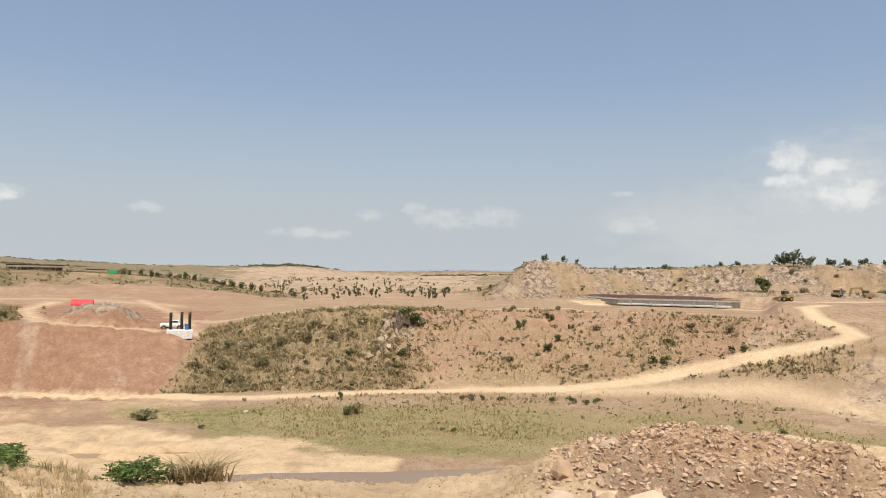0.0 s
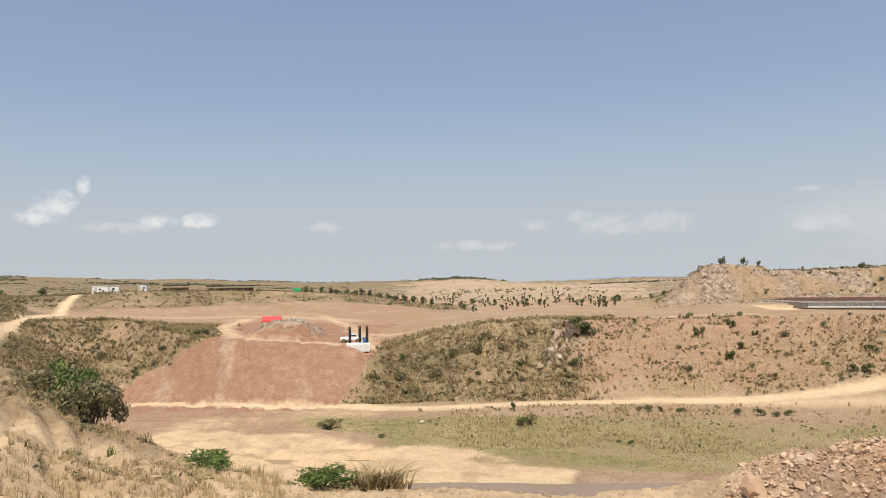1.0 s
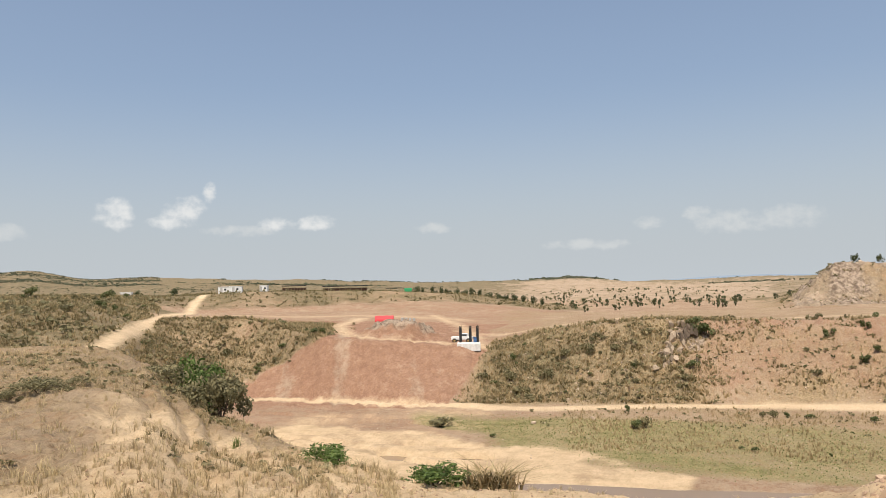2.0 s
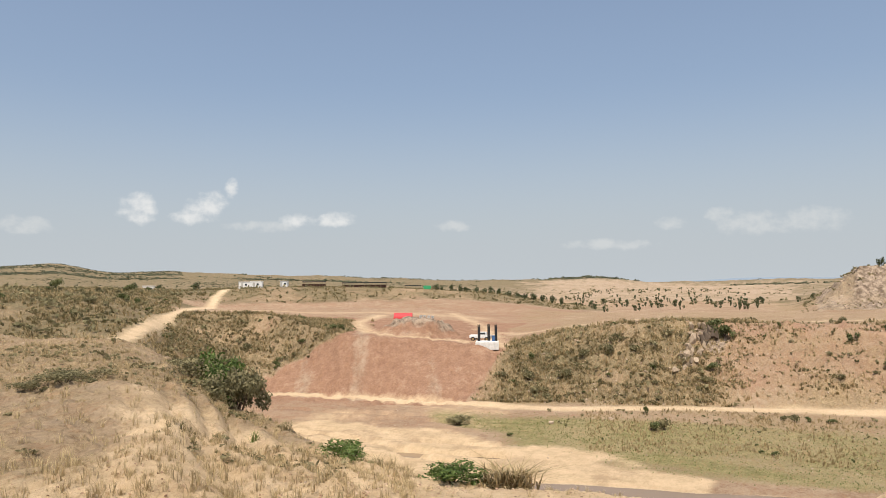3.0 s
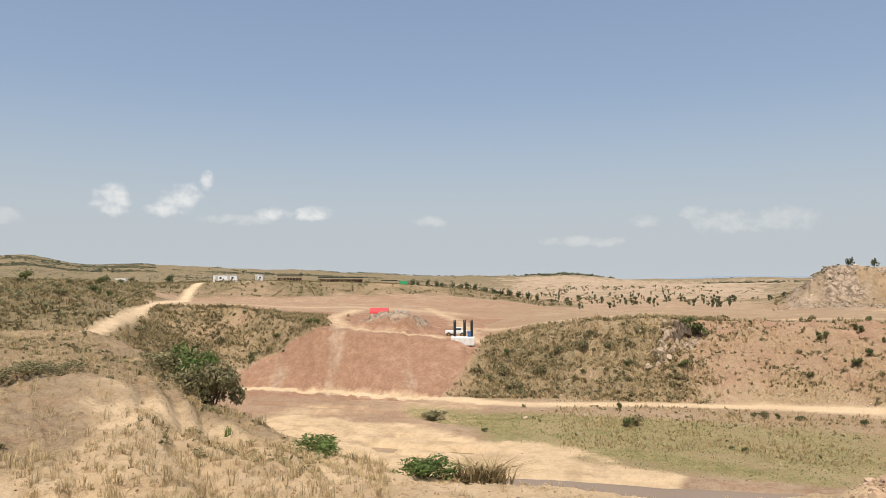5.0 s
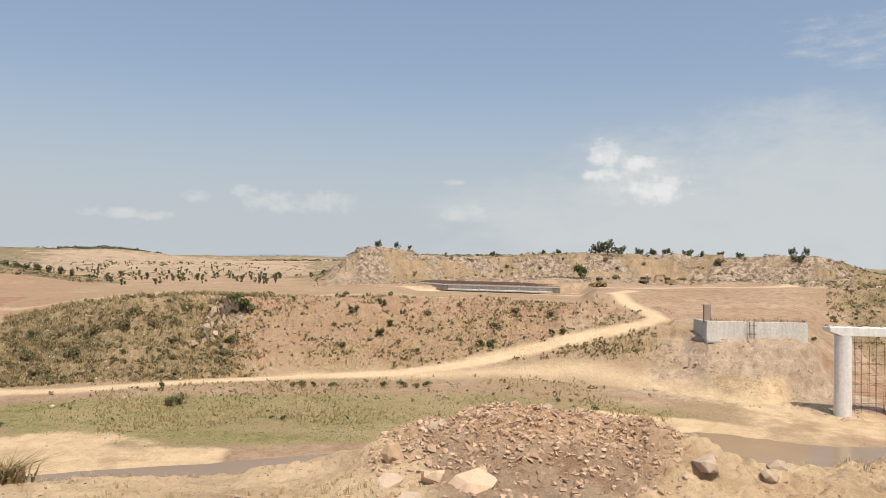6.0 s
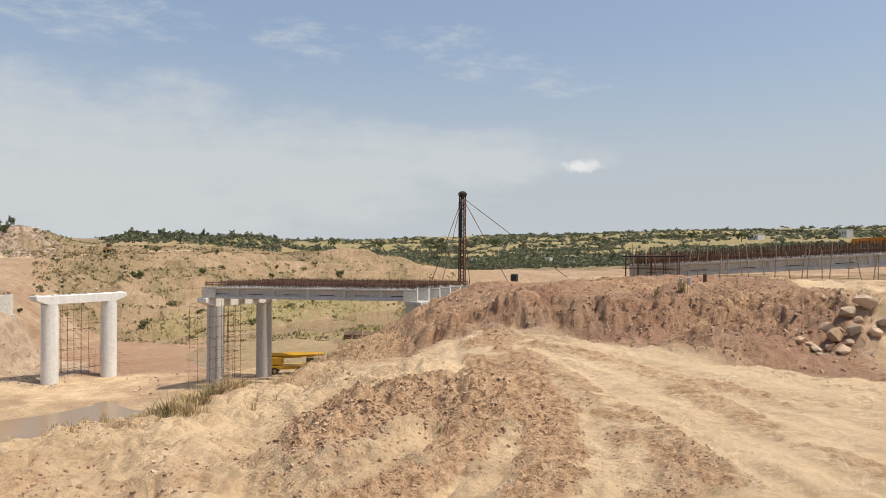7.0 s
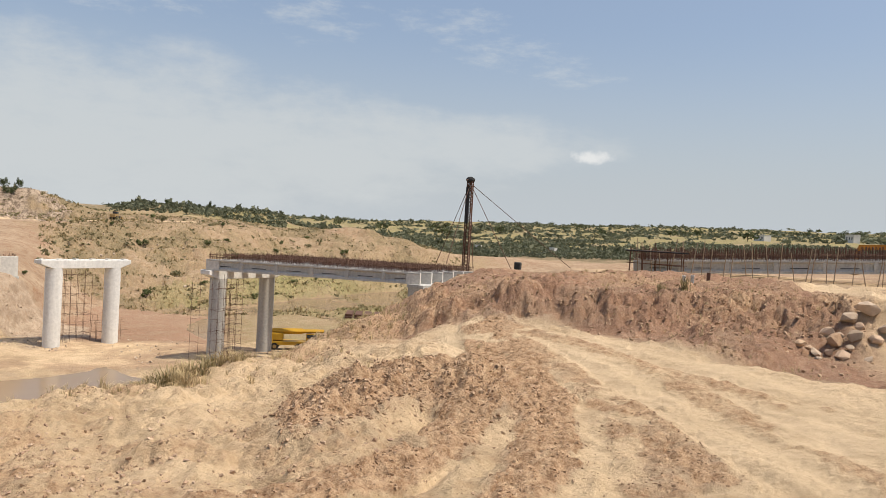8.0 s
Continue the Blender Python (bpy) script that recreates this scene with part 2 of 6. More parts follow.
WATERSIDE = [(180, 60, -5), (75, 75, -4.5), (53.4, 75, -6), (46.6, 70, -9), (41, 58, -14), (34, 58, -15.7), (26, 60, -16.2), (20, 60, -16.7), (13.9, 61, -16.8), (3.4, 58.5, -16.8), (-6, 61, -16.8), (-20, 63, -16.8), (-32.8, 65.5, -16.8),
             (-40.4, 69.5, -16.8), (-45.7, 75, -16.6), (-49, 77, -16.0), (-54, 80, -15.8), (-60, 82, -15.5), (-62, 82, -14.3), (-64, 82, -12.0), (-66.5, 82, -9.0), (-70, 88, -6.6), (-78, 130, -8), (-99, 140, -6), (-180, 80, -5)]
FARSIDE = [(180, 80, -5), (75, 85, -5.5), (53.4, 90, -7), (46.6, 84, -9), (41, 70, -15.4), (34, 68, -15.8), (24, 66, -16.1), (13.7, 64.3, -16.15), (5.6, 64.3, -16.15), (-7.5, 66.5, -16.15), (-20, 70, -16.2), (-28.5, 75.5, -16.5), (-34, 76.5, -16.5),
           (-38, 76, -16.5), (-44.5, 77.5, -16.5), (-49, 82, -15.9), (-54, 88, -15.7), (-60, 92, -15.6), (-63, 95, -15.0), (-66.5, 95, -9.5), (-70, 110, -8), (-78, 150, -9), (-99, 160, -6), (-180, 100, -5)]
FLOOR = [(180, 100, -5), (75, 95, -6), (53.4, 94, -6.8), (46.6, 95, -6.6), (44, 100, -8), (41, 105, -14.6), (38, 113, -15), (30, 105, -15), (23, 99, -15), (17, 94, -15), (13, 92, -15), (5, 94, -15), (-2, 97, -15), (-9, 98, -14.9),
         (-17, 97, -14.4), (-25, 97, -14.7), (-30, 96, -15), (-36, 94, -15.2), (-38.5, 99, -15.3), (-40, 104, -15.3), (-44, 110, -15.4), (-48, 118, -15.6), (-51, 108, -16.4), (-54, 112, -16.8), (-59, 130, -16.8), (-65, 150, -16.8), (-70, 160, -14), (-78, 180, -10), (-99, 200, -6), (-180, 130, -5)]
TOE = [(180, 120, -5), (75, 110, -6), (53.4, 106, -6.2), (46.6, 106, -6.0), (44, 112, -6.2), (41, 114, -13.6), (38, 117, -14.9), (30, 108.5, -14.9), (23, 102, -14.9), (17, 99, -14.8), (12, 100, -14.8), (5.7, 99.5, -14.9), (-1, 100.5, -14.9), (-9.3, 102, -14.2),
       (-17.5, 104, -12.5), (-21.3, 106, -10.6), (-25, 109, -9.0), (-28.6, 111.5, -7.4), (-30.5, 109, -8.4), (-32.2, 103, -8.7), (-38.3, 104, -8.7), (-43.8, 124, -14.9), (-47.6, 130, -15.5), (-50, 136, -16), (-54, 142, -16.6), (-59, 160, -16.6), (-65, 187, -16.6), (-70, 190, -14), (-78, 200, -10), (-99, 230, -6), (-180, 150, -5)]
CREST = [(180, 160, -5), (75, 135, -2), (53.4, 128, -1.2), (46.6, 125, -2.2), (43, 135, -4.4), (40, 140, -4.1), (36, 137, -4.3), (33.5, 126, -5.6), (31, 117, -6.6), (27, 113.5, -7.3), (24, 114, -7.65), (20, 112, -8.4), (18, 112, -9.2), (16.9, 117, -9.0),
         (13.6, 116, -7.0), (9.4, 113.5, -5.5), (5.4, 113, -4.7), (1.6, 116, -5.2), (-4, 115, -5.5), (-13.5, 117, -5.1), (-17.5, 118, -4.75), (-22, 121, -4.5), (-25.5, 125, -4.2), (-29.5, 136, -4.0), (-36, 150, -3.3), (-42, 160, -2.8), (-50, 178, -2.1),
         (-57, 212, -2.7), (-62, 218, -1.3), (-66, 215, -4.4), (-69, 215, -7.0)]
CREST += [(-78, 230, -8.5), (-99, 260, -5.5), (-180, 180, -5)]
TABLE = [(180, 200, -5), (75, 190, 0.5), (53.4, 185, 0.8), (46.6, 185, 0.4), (43, 185, -1.8), (40, 190, -4.4), (30, 190, -4.6), (24, 185, -4.8), (18, 178, -5.8), (13, 172, -6.0), (5, 170, -6.1), (-3.5, 178, -5.6), (-4.5, 184, -4.9), (-9, 187, -4.8), (-13.5, 192, -4.2),
         (-21, 197, -2.9), (-25, 196, -2.9), (-36, 199, -2.8), (-42, 204, -2.6), (-44, 225, -1.4), (-50, 230, -1.2), (-57, 250, -2.6), (-62, 255, -3.5), (-66, 260, -7), (-70, 280, -9.5), (-78, 300, -9.5), (-99, 320, -5), (-180, 220, -5)]
RIDGE = [(180, 260, -4), (75, 230, 1), (53.4, 230, 0.8), (46.6, 228, 0.4), (42, 222, -0.4), (39, 214, 0.2), (35, 214, 0.9), (25.6, 212, 0.2), (19, 208, -1.6), (13, 205, -5.4), (8, 215, -6.0), (-2.5, 215, -5.7), (-4.4, 200, -2.2), (-6.4, 196, 3.4), (-9, 197, 3.0),
         (-12.6, 202, 2.8), (-20, 208, 3.7), (-25, 208, 4.7), (-28, 208, 4.2), (-34, 210, 3.7), (-40.5, 212, 3.4), (-42.5, 225, 0.2), (-44, 250, -1.0), (-46, 262, 2.5), (-55.5, 270, 2.4), (-57, 290, -1.4), (-62, 300, -5), (-70, 360, -11), (-78, 380, -10), (-99, 380, -4), (-180, 300, -4)]
PLAIN = [(180, 800, -4), (53.4, 700, -2), (39, 650, -1.0), (25, 600, -1.5), (13, 520, -3.2), (5, 500, -2.6), (-4, 500, -2.6), (-12, 380, 2.0), (-25, 360, 2.5), (-40, 340, 0), (-50, 420, -2), (-60, 520, -9), (-70, 560, -11), (-78, 560, -8), (-99, 560, 1), (-180, 700, -4)]
SKYLINE = [(180, 2600, 20), (75, 2600, 60), (53.4, 2300, 66), (50, 2300, 72), (47, 2300, 48), (43, 2300, 52), (39, 2300, 44), (31, 2300, 36), (24, 2300, 23), (14, 2300, 24), (11, 2300, 27), (7.5, 2300, 9), (1.5, 2300, 8), (-3, 2300, 16), (-12, 2300, 14), (-43, 2300, 12), (-50, 2300, 14),
           (-57, 2300, 12), (-65, 2300, 14), (-74, 2300, 28), (-86, 2300, 40), (-94, 2300, 50), (-100, 2300, 54), (-180, 2600, 20)]
LINES = [BANK, WATERSIDE, FARSIDE, FLOOR, TOE, CREST, TABLE, RIDGE, PLAIN, SKYLINE]

headings = np.concatenate([np.arange(180, 58, -3.0), np.arange(58, -104, -0.15), np.arange(-104, -179.5, -3.0), [-180.0]])
radii = np.concatenate([np.arange(0.0, 10, 0.35), np.arange(10, 27, 0.1), np.arange(27, 40, 0.2), np.arange(40, 135, 0.5), np.arange(135, 280, 1.3), np.geomspace(280, 4200, 95)])


def profile(line):
    p = sorted(line)
    a = [q[0] for q in p]
    d, h = np.interp(headings, a, [q[1] for q in p]), np.interp(headings, a, [q[2] for q in p])
    k = np.hanning(15)[1:-1]
    fine = slice(60, len(headings) - 40)
    for v in (d, h):
        v[fine] = np.convolve(v, k / k.sum(), "same")[fine]
    return d, h


NEAR_D, NEAR_H = [0.0, 1.5, 5.0, 9.5, 12.5], [-1.7, -1.75, -2.9, -4.0, -4.2]     # the bank's top, under the camera
profiles = [profile(l) for l in LINES]
H = np.empty((len(radii), len(headings)))
for j in range(len(headings)):
    ds, hs = list(NEAR_D), list(NEAR_H)
    for d, h in profiles:
        ds.append(max(d[j], ds[-1] + 0.3))
        hs.append(h[j])
    ds.append(4300)
    hs.append(hs[-1] - 60)
    H[:, j] = np.interp(radii, ds, hs)
AZ, RD = np.meshgrid(np.radians(headings), radii)
X, Y = -RD * np.sin(AZ), RD * np.cos(AZ)
DEG = np.degrees(AZ)


def smooth(lo, hi, v):
    t = np.clip((v - lo) / (hi - lo), 0, 1)
    return t * t * (3 - 2 * t)


def window(v, lo, hi, soft):
    """1 between lo and hi, falling to 0 over soft outside them."""
    return smooth(lo - soft, lo, v) * (1 - smooth(hi, hi + soft, v))


def place(heading, distance):
    a = radians(heading)
    return -distance * math.sin(a), distance * math.cos(a)


def from_line(points):
    """Distance of all the land from a line through (heading, distance) points."""
    best = np.full(X.shape, 1e9)
    xy = [place(*p) for p in points]
    for (ax, ay), (bx, by) in zip(xy, xy[1:]):
        dx, dy = bx - ax, by - ay
        t = np.clip(((X - ax) * dx + (Y - ay) * dy) / (dx * dx + dy * dy), 0, 1)
        best = np.minimum(best, np.hypot(X - ax - t * dx, Y - ay - t * dy))
    return best


def hump(heading, distance, rx, ry, turn=0.0):
    """0 at the centre of an oval, 1 at its rim."""
    cx, cy = place(heading, distance)
    c, s = math.cos(radians(turn)), math.sin(radians(turn))
    u, v = (X - cx) * c + (Y - cy) * s, -(X - cx) * s + (Y - cy) * c
    return np.hypot(u / rx, v / ry)


# near landforms: rubble heap, heap of clods, cut terrace beside the haul road
q = hump(-20, 19.0, 8.2, 4.0, -20)
heap = (1 - smooth(0.0, 1.05, q + 0.35 * rough(X, Y, 3.0, 3, 41)))
H += heap * np.clip(-3.85 - H, 0, 3) * 1.0
ridge_line = from_line([(-57.5, 17.0), (-62, 19.0), (-68.5, 20.8), (-74, 18.0)])
clods = 1 - smooth(0.3, 3.0, ridge_line + 1.6 * rough(X, Y, 3.0, 4, 43))
clods *= window(DEG, -75, -58, 3.0)
H += clods * np.interp(DEG, [-76, -70, -65, -60, -57], [0.1, 0.3, 0.4, 0.35, 0.15])
terrace = window(DEG, -125, -70.5, 6.0) * smooth(0, np.interp(DEG, [-95, -84, -74], [10.0, 5.0, 2.2]), RD - (32.0 + 0.10 * (DEG + 80) + 7.0 * rough(X, Y, 9.0, 4, 44)))
top = np.interp(DEG, [-125, -99, -90, -86, -78, -74, -70, -65], [-2.4, -2.15, -2.2, -2.2, -2.4, -2.6, -3.1, -4.6])
H += terrace * np.clip(top + 0.15 - H, 0, 3) * (1 - smooth(47, 72, RD))

island = 1 - smooth(0.55, 1.0, hump(24.6, 126, 7.5, 7.0, 20) + 0.25 * rough(X, Y, 6.0, 3, 45))
H += island * (1.9 + 1.6 * rough(X, Y, 4.0, 4, 46))

spit = 1 - smooth(0.5, 1.0, hump(-62.6, 124, 9.0, 7.0, 20) + 0.3 * rough(X, Y, 5.0, 3, 48))
H += spit * np.clip(-15.0 - H, 0, 4)
near_shore = window(DEG, -70, -53, 2) * smooth(90, 95, RD) * (1 - smooth(0, 5, RD - np.interp(DEG, [-68, -53], [146, 126]) - 8 * rough(X, Y, 14.0, 3, 49)))
H += near_shore * np.clip(-15.75 - H, 0, 2)

# roads
floor_road = from_line([(39, 116), (30.7, 107.5), (23, 101), (17.9, 95.5), (13.7, 94), (5.5, 97), (-1.9, 99.3), (-9.3, 100), (-13.5, 101.5), (-17.5, 104), (-21.3, 106), (-25, 109), (-28.2, 111.5), (-28.9, 114.5), (-28.2, 118), (-26.6, 123), (-25.8, 129), (-27, 140)])
low_road = from_line([(-8, 99.5), (-17.5, 99), (-24, 100), (-31, 96), (-38, 92.5), (-43, 88)])
table_road = from_line([(-10, 165), (-18, 160), (-26, 150), (-31, 158), (-36, 165), (-42, 178), (-50, 196)])
upper_road = from_line([(47.5, 95), (44.4, 118), (41.8, 152), (40.3, 180), (39.6, 205), (38.5, 222)])
upper_flat = from_line([(41.5, 155), (35, 165), (28, 170), (20, 160)])
ring_road = from_line([(27.5, 160), (29.2, 140), (28.7, 124), (26.5, 118), (23.5, 117.5), (21.0, 117)])
pad_road = from_line([(22, 170), (19.5, 140), (18.2, 116)])
plain_road = from_line([(20, 135), (8, 128), (0, 127), (-10, 130), (-20, 132)])
haul = from_line([(-140, 14), (-118, 15), (-100, 18), (-90, 22), (-80, 26), (-75, 28.5), (-72.5, 30)])
haul2 = from_line([(-120, 24), (-104, 32), (-99, 44), (-93, 60), (-86, 66)])

# the tracks of heavy machines over the haul road
tracks = [from_line(p) for p in ([(-71.6, 34), (-75, 25), (-77.5, 19), (-77, 14), (-74, 10.5)], [(-72, 34), (-78, 24), (-82.5, 18), (-86, 13), (-88, 10.5)], [(-73, 33), (-84, 25), (-92, 19), (-101, 15.5)],
                                [(-71, 34), (-72.6, 24), (-72, 17), (-66, 13.2), (-57, 11.2), (-45, 10.3)], [(-73, 34), (-81, 27), (-90, 22.5), (-103, 20)], [(-72, 32), (-80, 21), (-88, 15), (-98, 12)])]
churn = np.zeros(X.shape)
for k, d in enumerate(tracks):
    churn = np.maximum(churn, (1 - smooth(0.38, 0.85, d + 0.5 * rough(X, Y, 1.2, 3, 80 + k))) * (1.0 if k in (0, 3) else 0.6))
churn *= smooth(0.25, 0.45, wave(X / 2.3, Y / 2.3, 88) * 0.6 + wave(X / 0.6, Y / 0.6, 89) * 0.4)
ribs = np.sin((RD + 0.5 * rough(X, Y, 1.5, 2, 86)) * 2 * math.pi / 0.42)
H += churn * (-0.12 + 0.18 * lumps(X, Y, 0.34, 87) + 0.12 * rough(X, Y, 0.45, 3, 87) + 0.05 * ribs)
H += 0.022 * ribs * smooth(0.55, 0.75, wave(haul / 0.9, RD / 9.0, 85)) * (1 - smooth(4.5, 6.5, haul)) * (RD < 34)
H -= 0.08 * np.exp(-((np.minimum.reduce(tracks) - 0.8) / 0.3) ** 2)

# roughness: slopes erode, floors stay smoother
slope = np.abs(np.gradient(H, axis=0) / np.gradient(radii)[:, None])
steep = smooth(0.12, 0.45, slope) * smooth(55, 70, RD)
side = np.radians(DEG) * 110.0
gully = np.abs(rough(side * 1.0, RD * 0.22, 5.0, 4, 50)) * 2.0
pile_left, pile_right = np.interp(H, [-15, -6.4], [38.5, 30.0]), np.interp(H, [-15, -8.5], [20.5, 17.2])
pile = smooth(0, 1.2, pile_left + 1.6 * rough(X, Y, 5.0, 3, 47) - DEG) * smooth(0, 1.2, DEG - pile_right) * window(H, -14.9, -6.3, 0.4) * window(RD, 99, 126, 2)
roads = np.minimum.reduce([floor_road, low_road, table_road, upper_road, upper_flat, ring_road, pad_road])
shore = 1 - 0.75 * window(RD, 58, 76, 6)
calm = 1 - 0.85 * (1 - smooth(2.0, 5.0, roads))
H -= steep * calm * (1 - 0.45 * pile) * (gully * 0.9 - 0.2)
H += steep * calm * (1 - 0.8 * pile) * (rough(X, Y, 4.0, 5, 62, 0.8) * 1.7)
H += calm * shore * (smooth(50, 90, RD) * rough(X, Y, 11.0, 5, 51) * (0.5 + 1.1 * steep) * (1 - 0.6 * pile) + smooth(150, 400, RD) * rough(X, Y, 60.0, 4, 52) * 3.0)
H += smooth(700, 1600, RD) * rough(X, Y, 420.0, 5, 53, 0.6) * 22.0
crag = window(DEG, -41.5, -4.2, 0.8) * window(RD, 172, 212, 6)
H += crag * (rough(X, Y, 15.0, 6, 54, 0.72) * 4.2)
strata = crag + 0.6 * steep * window(DEG, -66, 18, 2) * calm
H += strata * 0.32 * np.sin((H + 0.8 * rough(X, Y, 20.0, 3, 63)) * 2 * math.pi / 1.7)
H -= pile * (np.abs(rough(side, RD * 0.12, 2.6, 3, 65, 0.7)) * 1.1 + 0.35 * np.abs(rough(side, RD * 0.3, 0.9, 3, 66, 0.8)))
hill = window(DEG, -66, -42, 2) * window(RD, 128, 222, 5)
H += hill * calm * (rough(X, Y, 7.0, 5, 67, 0.8) * 1.6 + 0.4 * np.sin((H + 1.2 * rough(X, Y, 14.0, 3, 68)) * 2 * math.pi / 2.1))
ledge = window(DEG, 27, 75, 3) * window(RD, 17, 70, 5)
H += ledge * (0.16 * np.sin((H + 0.6 * rough(X, Y, 7.0, 4, 69)) * 2 * math.pi / 0.75) + 0.5 * rough(X, Y, 5.0, 5, 76, 0.75) + 0.14 * lumps(X, Y, 0.9, 77))
H += island * (0.35 * np.sin((H + rough(X, Y, 5.0, 3, 78)) * 2 * math.pi / 0.9) - 0.9 * np.abs(rough(X, Y, 2.4, 4, 79, 0.8)))
yard = window(DEG, -23, -11, 1.5) * window(RD, 119, 164, 2)
H -= yard * np.clip(H + 5.6, 0, 2.5)
nearby = 1 - smooth(40, 70, RD)
H += nearby * (rough(X, Y, 2.6, 5, 55, 0.7) * 0.42 + rough(X, Y, 0.55, 3, 56, 0.7) * 0.13 + 0.25 * window(DEG, -66, -30, 4) * rough(X, Y, 1.1, 4, 64, 0.75)) * smooth(3, 9, RD) * (1 - 0.6 * (1 - smooth(1.5, 4, np.minimum(haul, haul2))))
H += heap * (rough(X, Y, 0.9, 4, 57, 0.7) * 0.45 + 0.32 * lumps(X, Y, 0.75, 157) + 0.16 * lumps(X, Y, 0.3, 158) - 0.2)
H += clods * (rough(X, Y, 1.1, 4, 58, 0.75) * 0.6 + 0.55 * lumps(X, Y, 0.8, 159) + 0.34 * lumps(X, Y, 0.36, 160) - 0.45)
brow = window(DEG, -68, -28, 3) * window(RD, 12, 60, 4) * (1 - smooth(0.1, 0.6, np.maximum(churn, clods)))
H += brow * smooth(-0.05, 0.25, rough(X, Y, 4.0, 4, 161)) * (0.3 * lumps(X, Y, 0.6, 162) + 0.18 * lumps(X, Y, 0.28, 163)) - 0.22 * brow
cut = terrace * (1 - terrace) * 4 * window(RD, 28, 46, 3)
H -= cut * (np.abs(rough(X, Y, 2.0, 5, 59, 0.8)) * 2.8 - 0.4 - 0.4 * lumps(X, Y, 1.0, 164))
debris = window(DEG, -110, -67, 3) * window(RD, 27.5, 52, 2.5) * (1 - smooth(0.0, 0.5, 1 - haul / 5.5))
H += debris * smooth(-0.1, 0.25, rough(X, Y, 5.0, 4, 165)) * (0.4 * lumps(X, Y, 0.9, 166) + 0.24 * lumps(X, Y, 0.4, 167)) - 0.3 * debris
# the wheel ruts of the haul road
for off in (-2.6, -1.0, 1.4, 3.0):
    H -= 0.09 * np.exp(-((haul - abs(off)) / 0.28) ** 2) * (0.6 + rough(X, Y, 3.0, 3, 60))
# rills in the dry river bed
bed = window(DEG, 19, 41, 2) * window(RD, 66, 104, 5)
H -= bed * (np.exp(-(rough(X * 0.6, Y * 2.2, 24.0, 4, 61) / 0.035) ** 2) * 0.7 + np.exp(-(rough(X * 0.7 + 40, Y * 2.6, 12.0, 4, 74) / 0.05) ** 2) * 0.4 - 0.5 * rough(X * 0.5, Y * 2.0, 4.0, 4, 75, 0.7))
Z = H + EYE

# ---- kinds of ground ----
DEG = DEG + smooth(70, 95, RD) * 5.0 * rough(X, Y, 16.0, 4, 73)      # ragged limits between kinds of ground
n_big, n_mid = rough(X, Y, 22.0, 4, 70), rough(X, Y, 6.0, 4, 71)
valley = window(RD, 50, 230, 15)
river = smooth(EYE - 15.9, EYE - 16.25, Z) * (RD > 50) * (RD < 240)
track = np.clip(np.maximum.reduce([
    1.1 - floor_road / 2.4, 0.62 - low_road / 8.0, 0.8 - table_road / 5.5, 0.95 - upper_road / 2.8, 0.5 - upper_flat / 22.0, 0.66 - ring_road / 6.0,
    0.6 - pad_road / 7.0, 0.55 - plain_road / 7.0, (1.25 - haul / 8.0 + 0.5 * n_mid - 0.7 * churn) * (RD < 40) * (1 - smooth(0.05, 0.3, terrace)) * (1 - 0.5 * debris), (1.0 - haul2 / 5.0) * (RD < 90)]), 0, 1)
red = np.clip(np.maximum.reduce([
    pile * 1.1, 0.95 * window(DEG, 18, 31, 2) * window(RD, 115, 150, 4), 0.3 * churn, 0.5 * window(DEG, 14, 22, 3) * window(RD, 120, 190, 10), 0.52 * window(DEG, -54, -36, 3) * window(RD, 84, 130, 5) * (Z < EYE - 14.6),
    0.5 * window(DEG, -22, 4, 3) * window(RD, 104, 118, 3), 0.42 * window(DEG, 22, 40, 2) * window(RD, 130, 210, 12), 0.4 * clods, 0.4 * heap, 0.75 * cut * (0.6 + 1.2 * n_mid), island, 0.62 * debris, 0.45 * bed * smooth(74, 84, RD), 0.4 * ledge * smooth(0.0, 0.2, n_mid),
    0.36 * window(DEG, -70, -40, 3) * window(RD, 130, 215, 8), 0.6 * window(DEG, -70, -62, 2) * window(RD, 30, 64, 4)]), 0, 1)
# grey fill, streaks and crag; the last term paints distance haze onto far land
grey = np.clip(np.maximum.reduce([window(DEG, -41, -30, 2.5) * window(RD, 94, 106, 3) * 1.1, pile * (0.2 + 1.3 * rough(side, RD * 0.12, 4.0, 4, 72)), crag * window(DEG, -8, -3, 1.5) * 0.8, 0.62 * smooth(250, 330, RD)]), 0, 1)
dry = np.clip(np.maximum.reduce([
    0.7 * window(DEG, 30, 44, 2) * window(RD, 112, 142, 4), 0.8 * window(DEG, 6, 18, 6) * window(RD, 98, 121, 3), 0.85 * window(DEG, 42.5, 90, 1.5) * window(RD, 100, 260, 8),
    0.68 * window(DEG, 22, 90, 4) * window(RD, 16, 75, 6), 0.5 * window(DEG, -30, 4, 3) * window(RD, 101, 112, 4), 0.55 * window(DEG, -40, 10, 4) * window(RD, 72, 97, 3), 0.55 * window(DEG, -72, -42, 4) * window(RD, 128, 225, 6),
    0.6 * window(DEG, 12, 45, 4) * window(RD, 200, 232, 6), 0.6 * window(DEG, -62, -38, 3) * window(RD, 21, 50, 5), 0.6 * window(DEG, -45, -2, 3) * window(RD, 190, 260, 8),
    0.36 * window(RD, 260, 3000, 60) * window(DEG, -120, 60, 5), 0.42 * window(DEG, -22, 16, 3) * window(RD, 118, 180, 5)]) + 0.5 * n_mid, 0, 1)
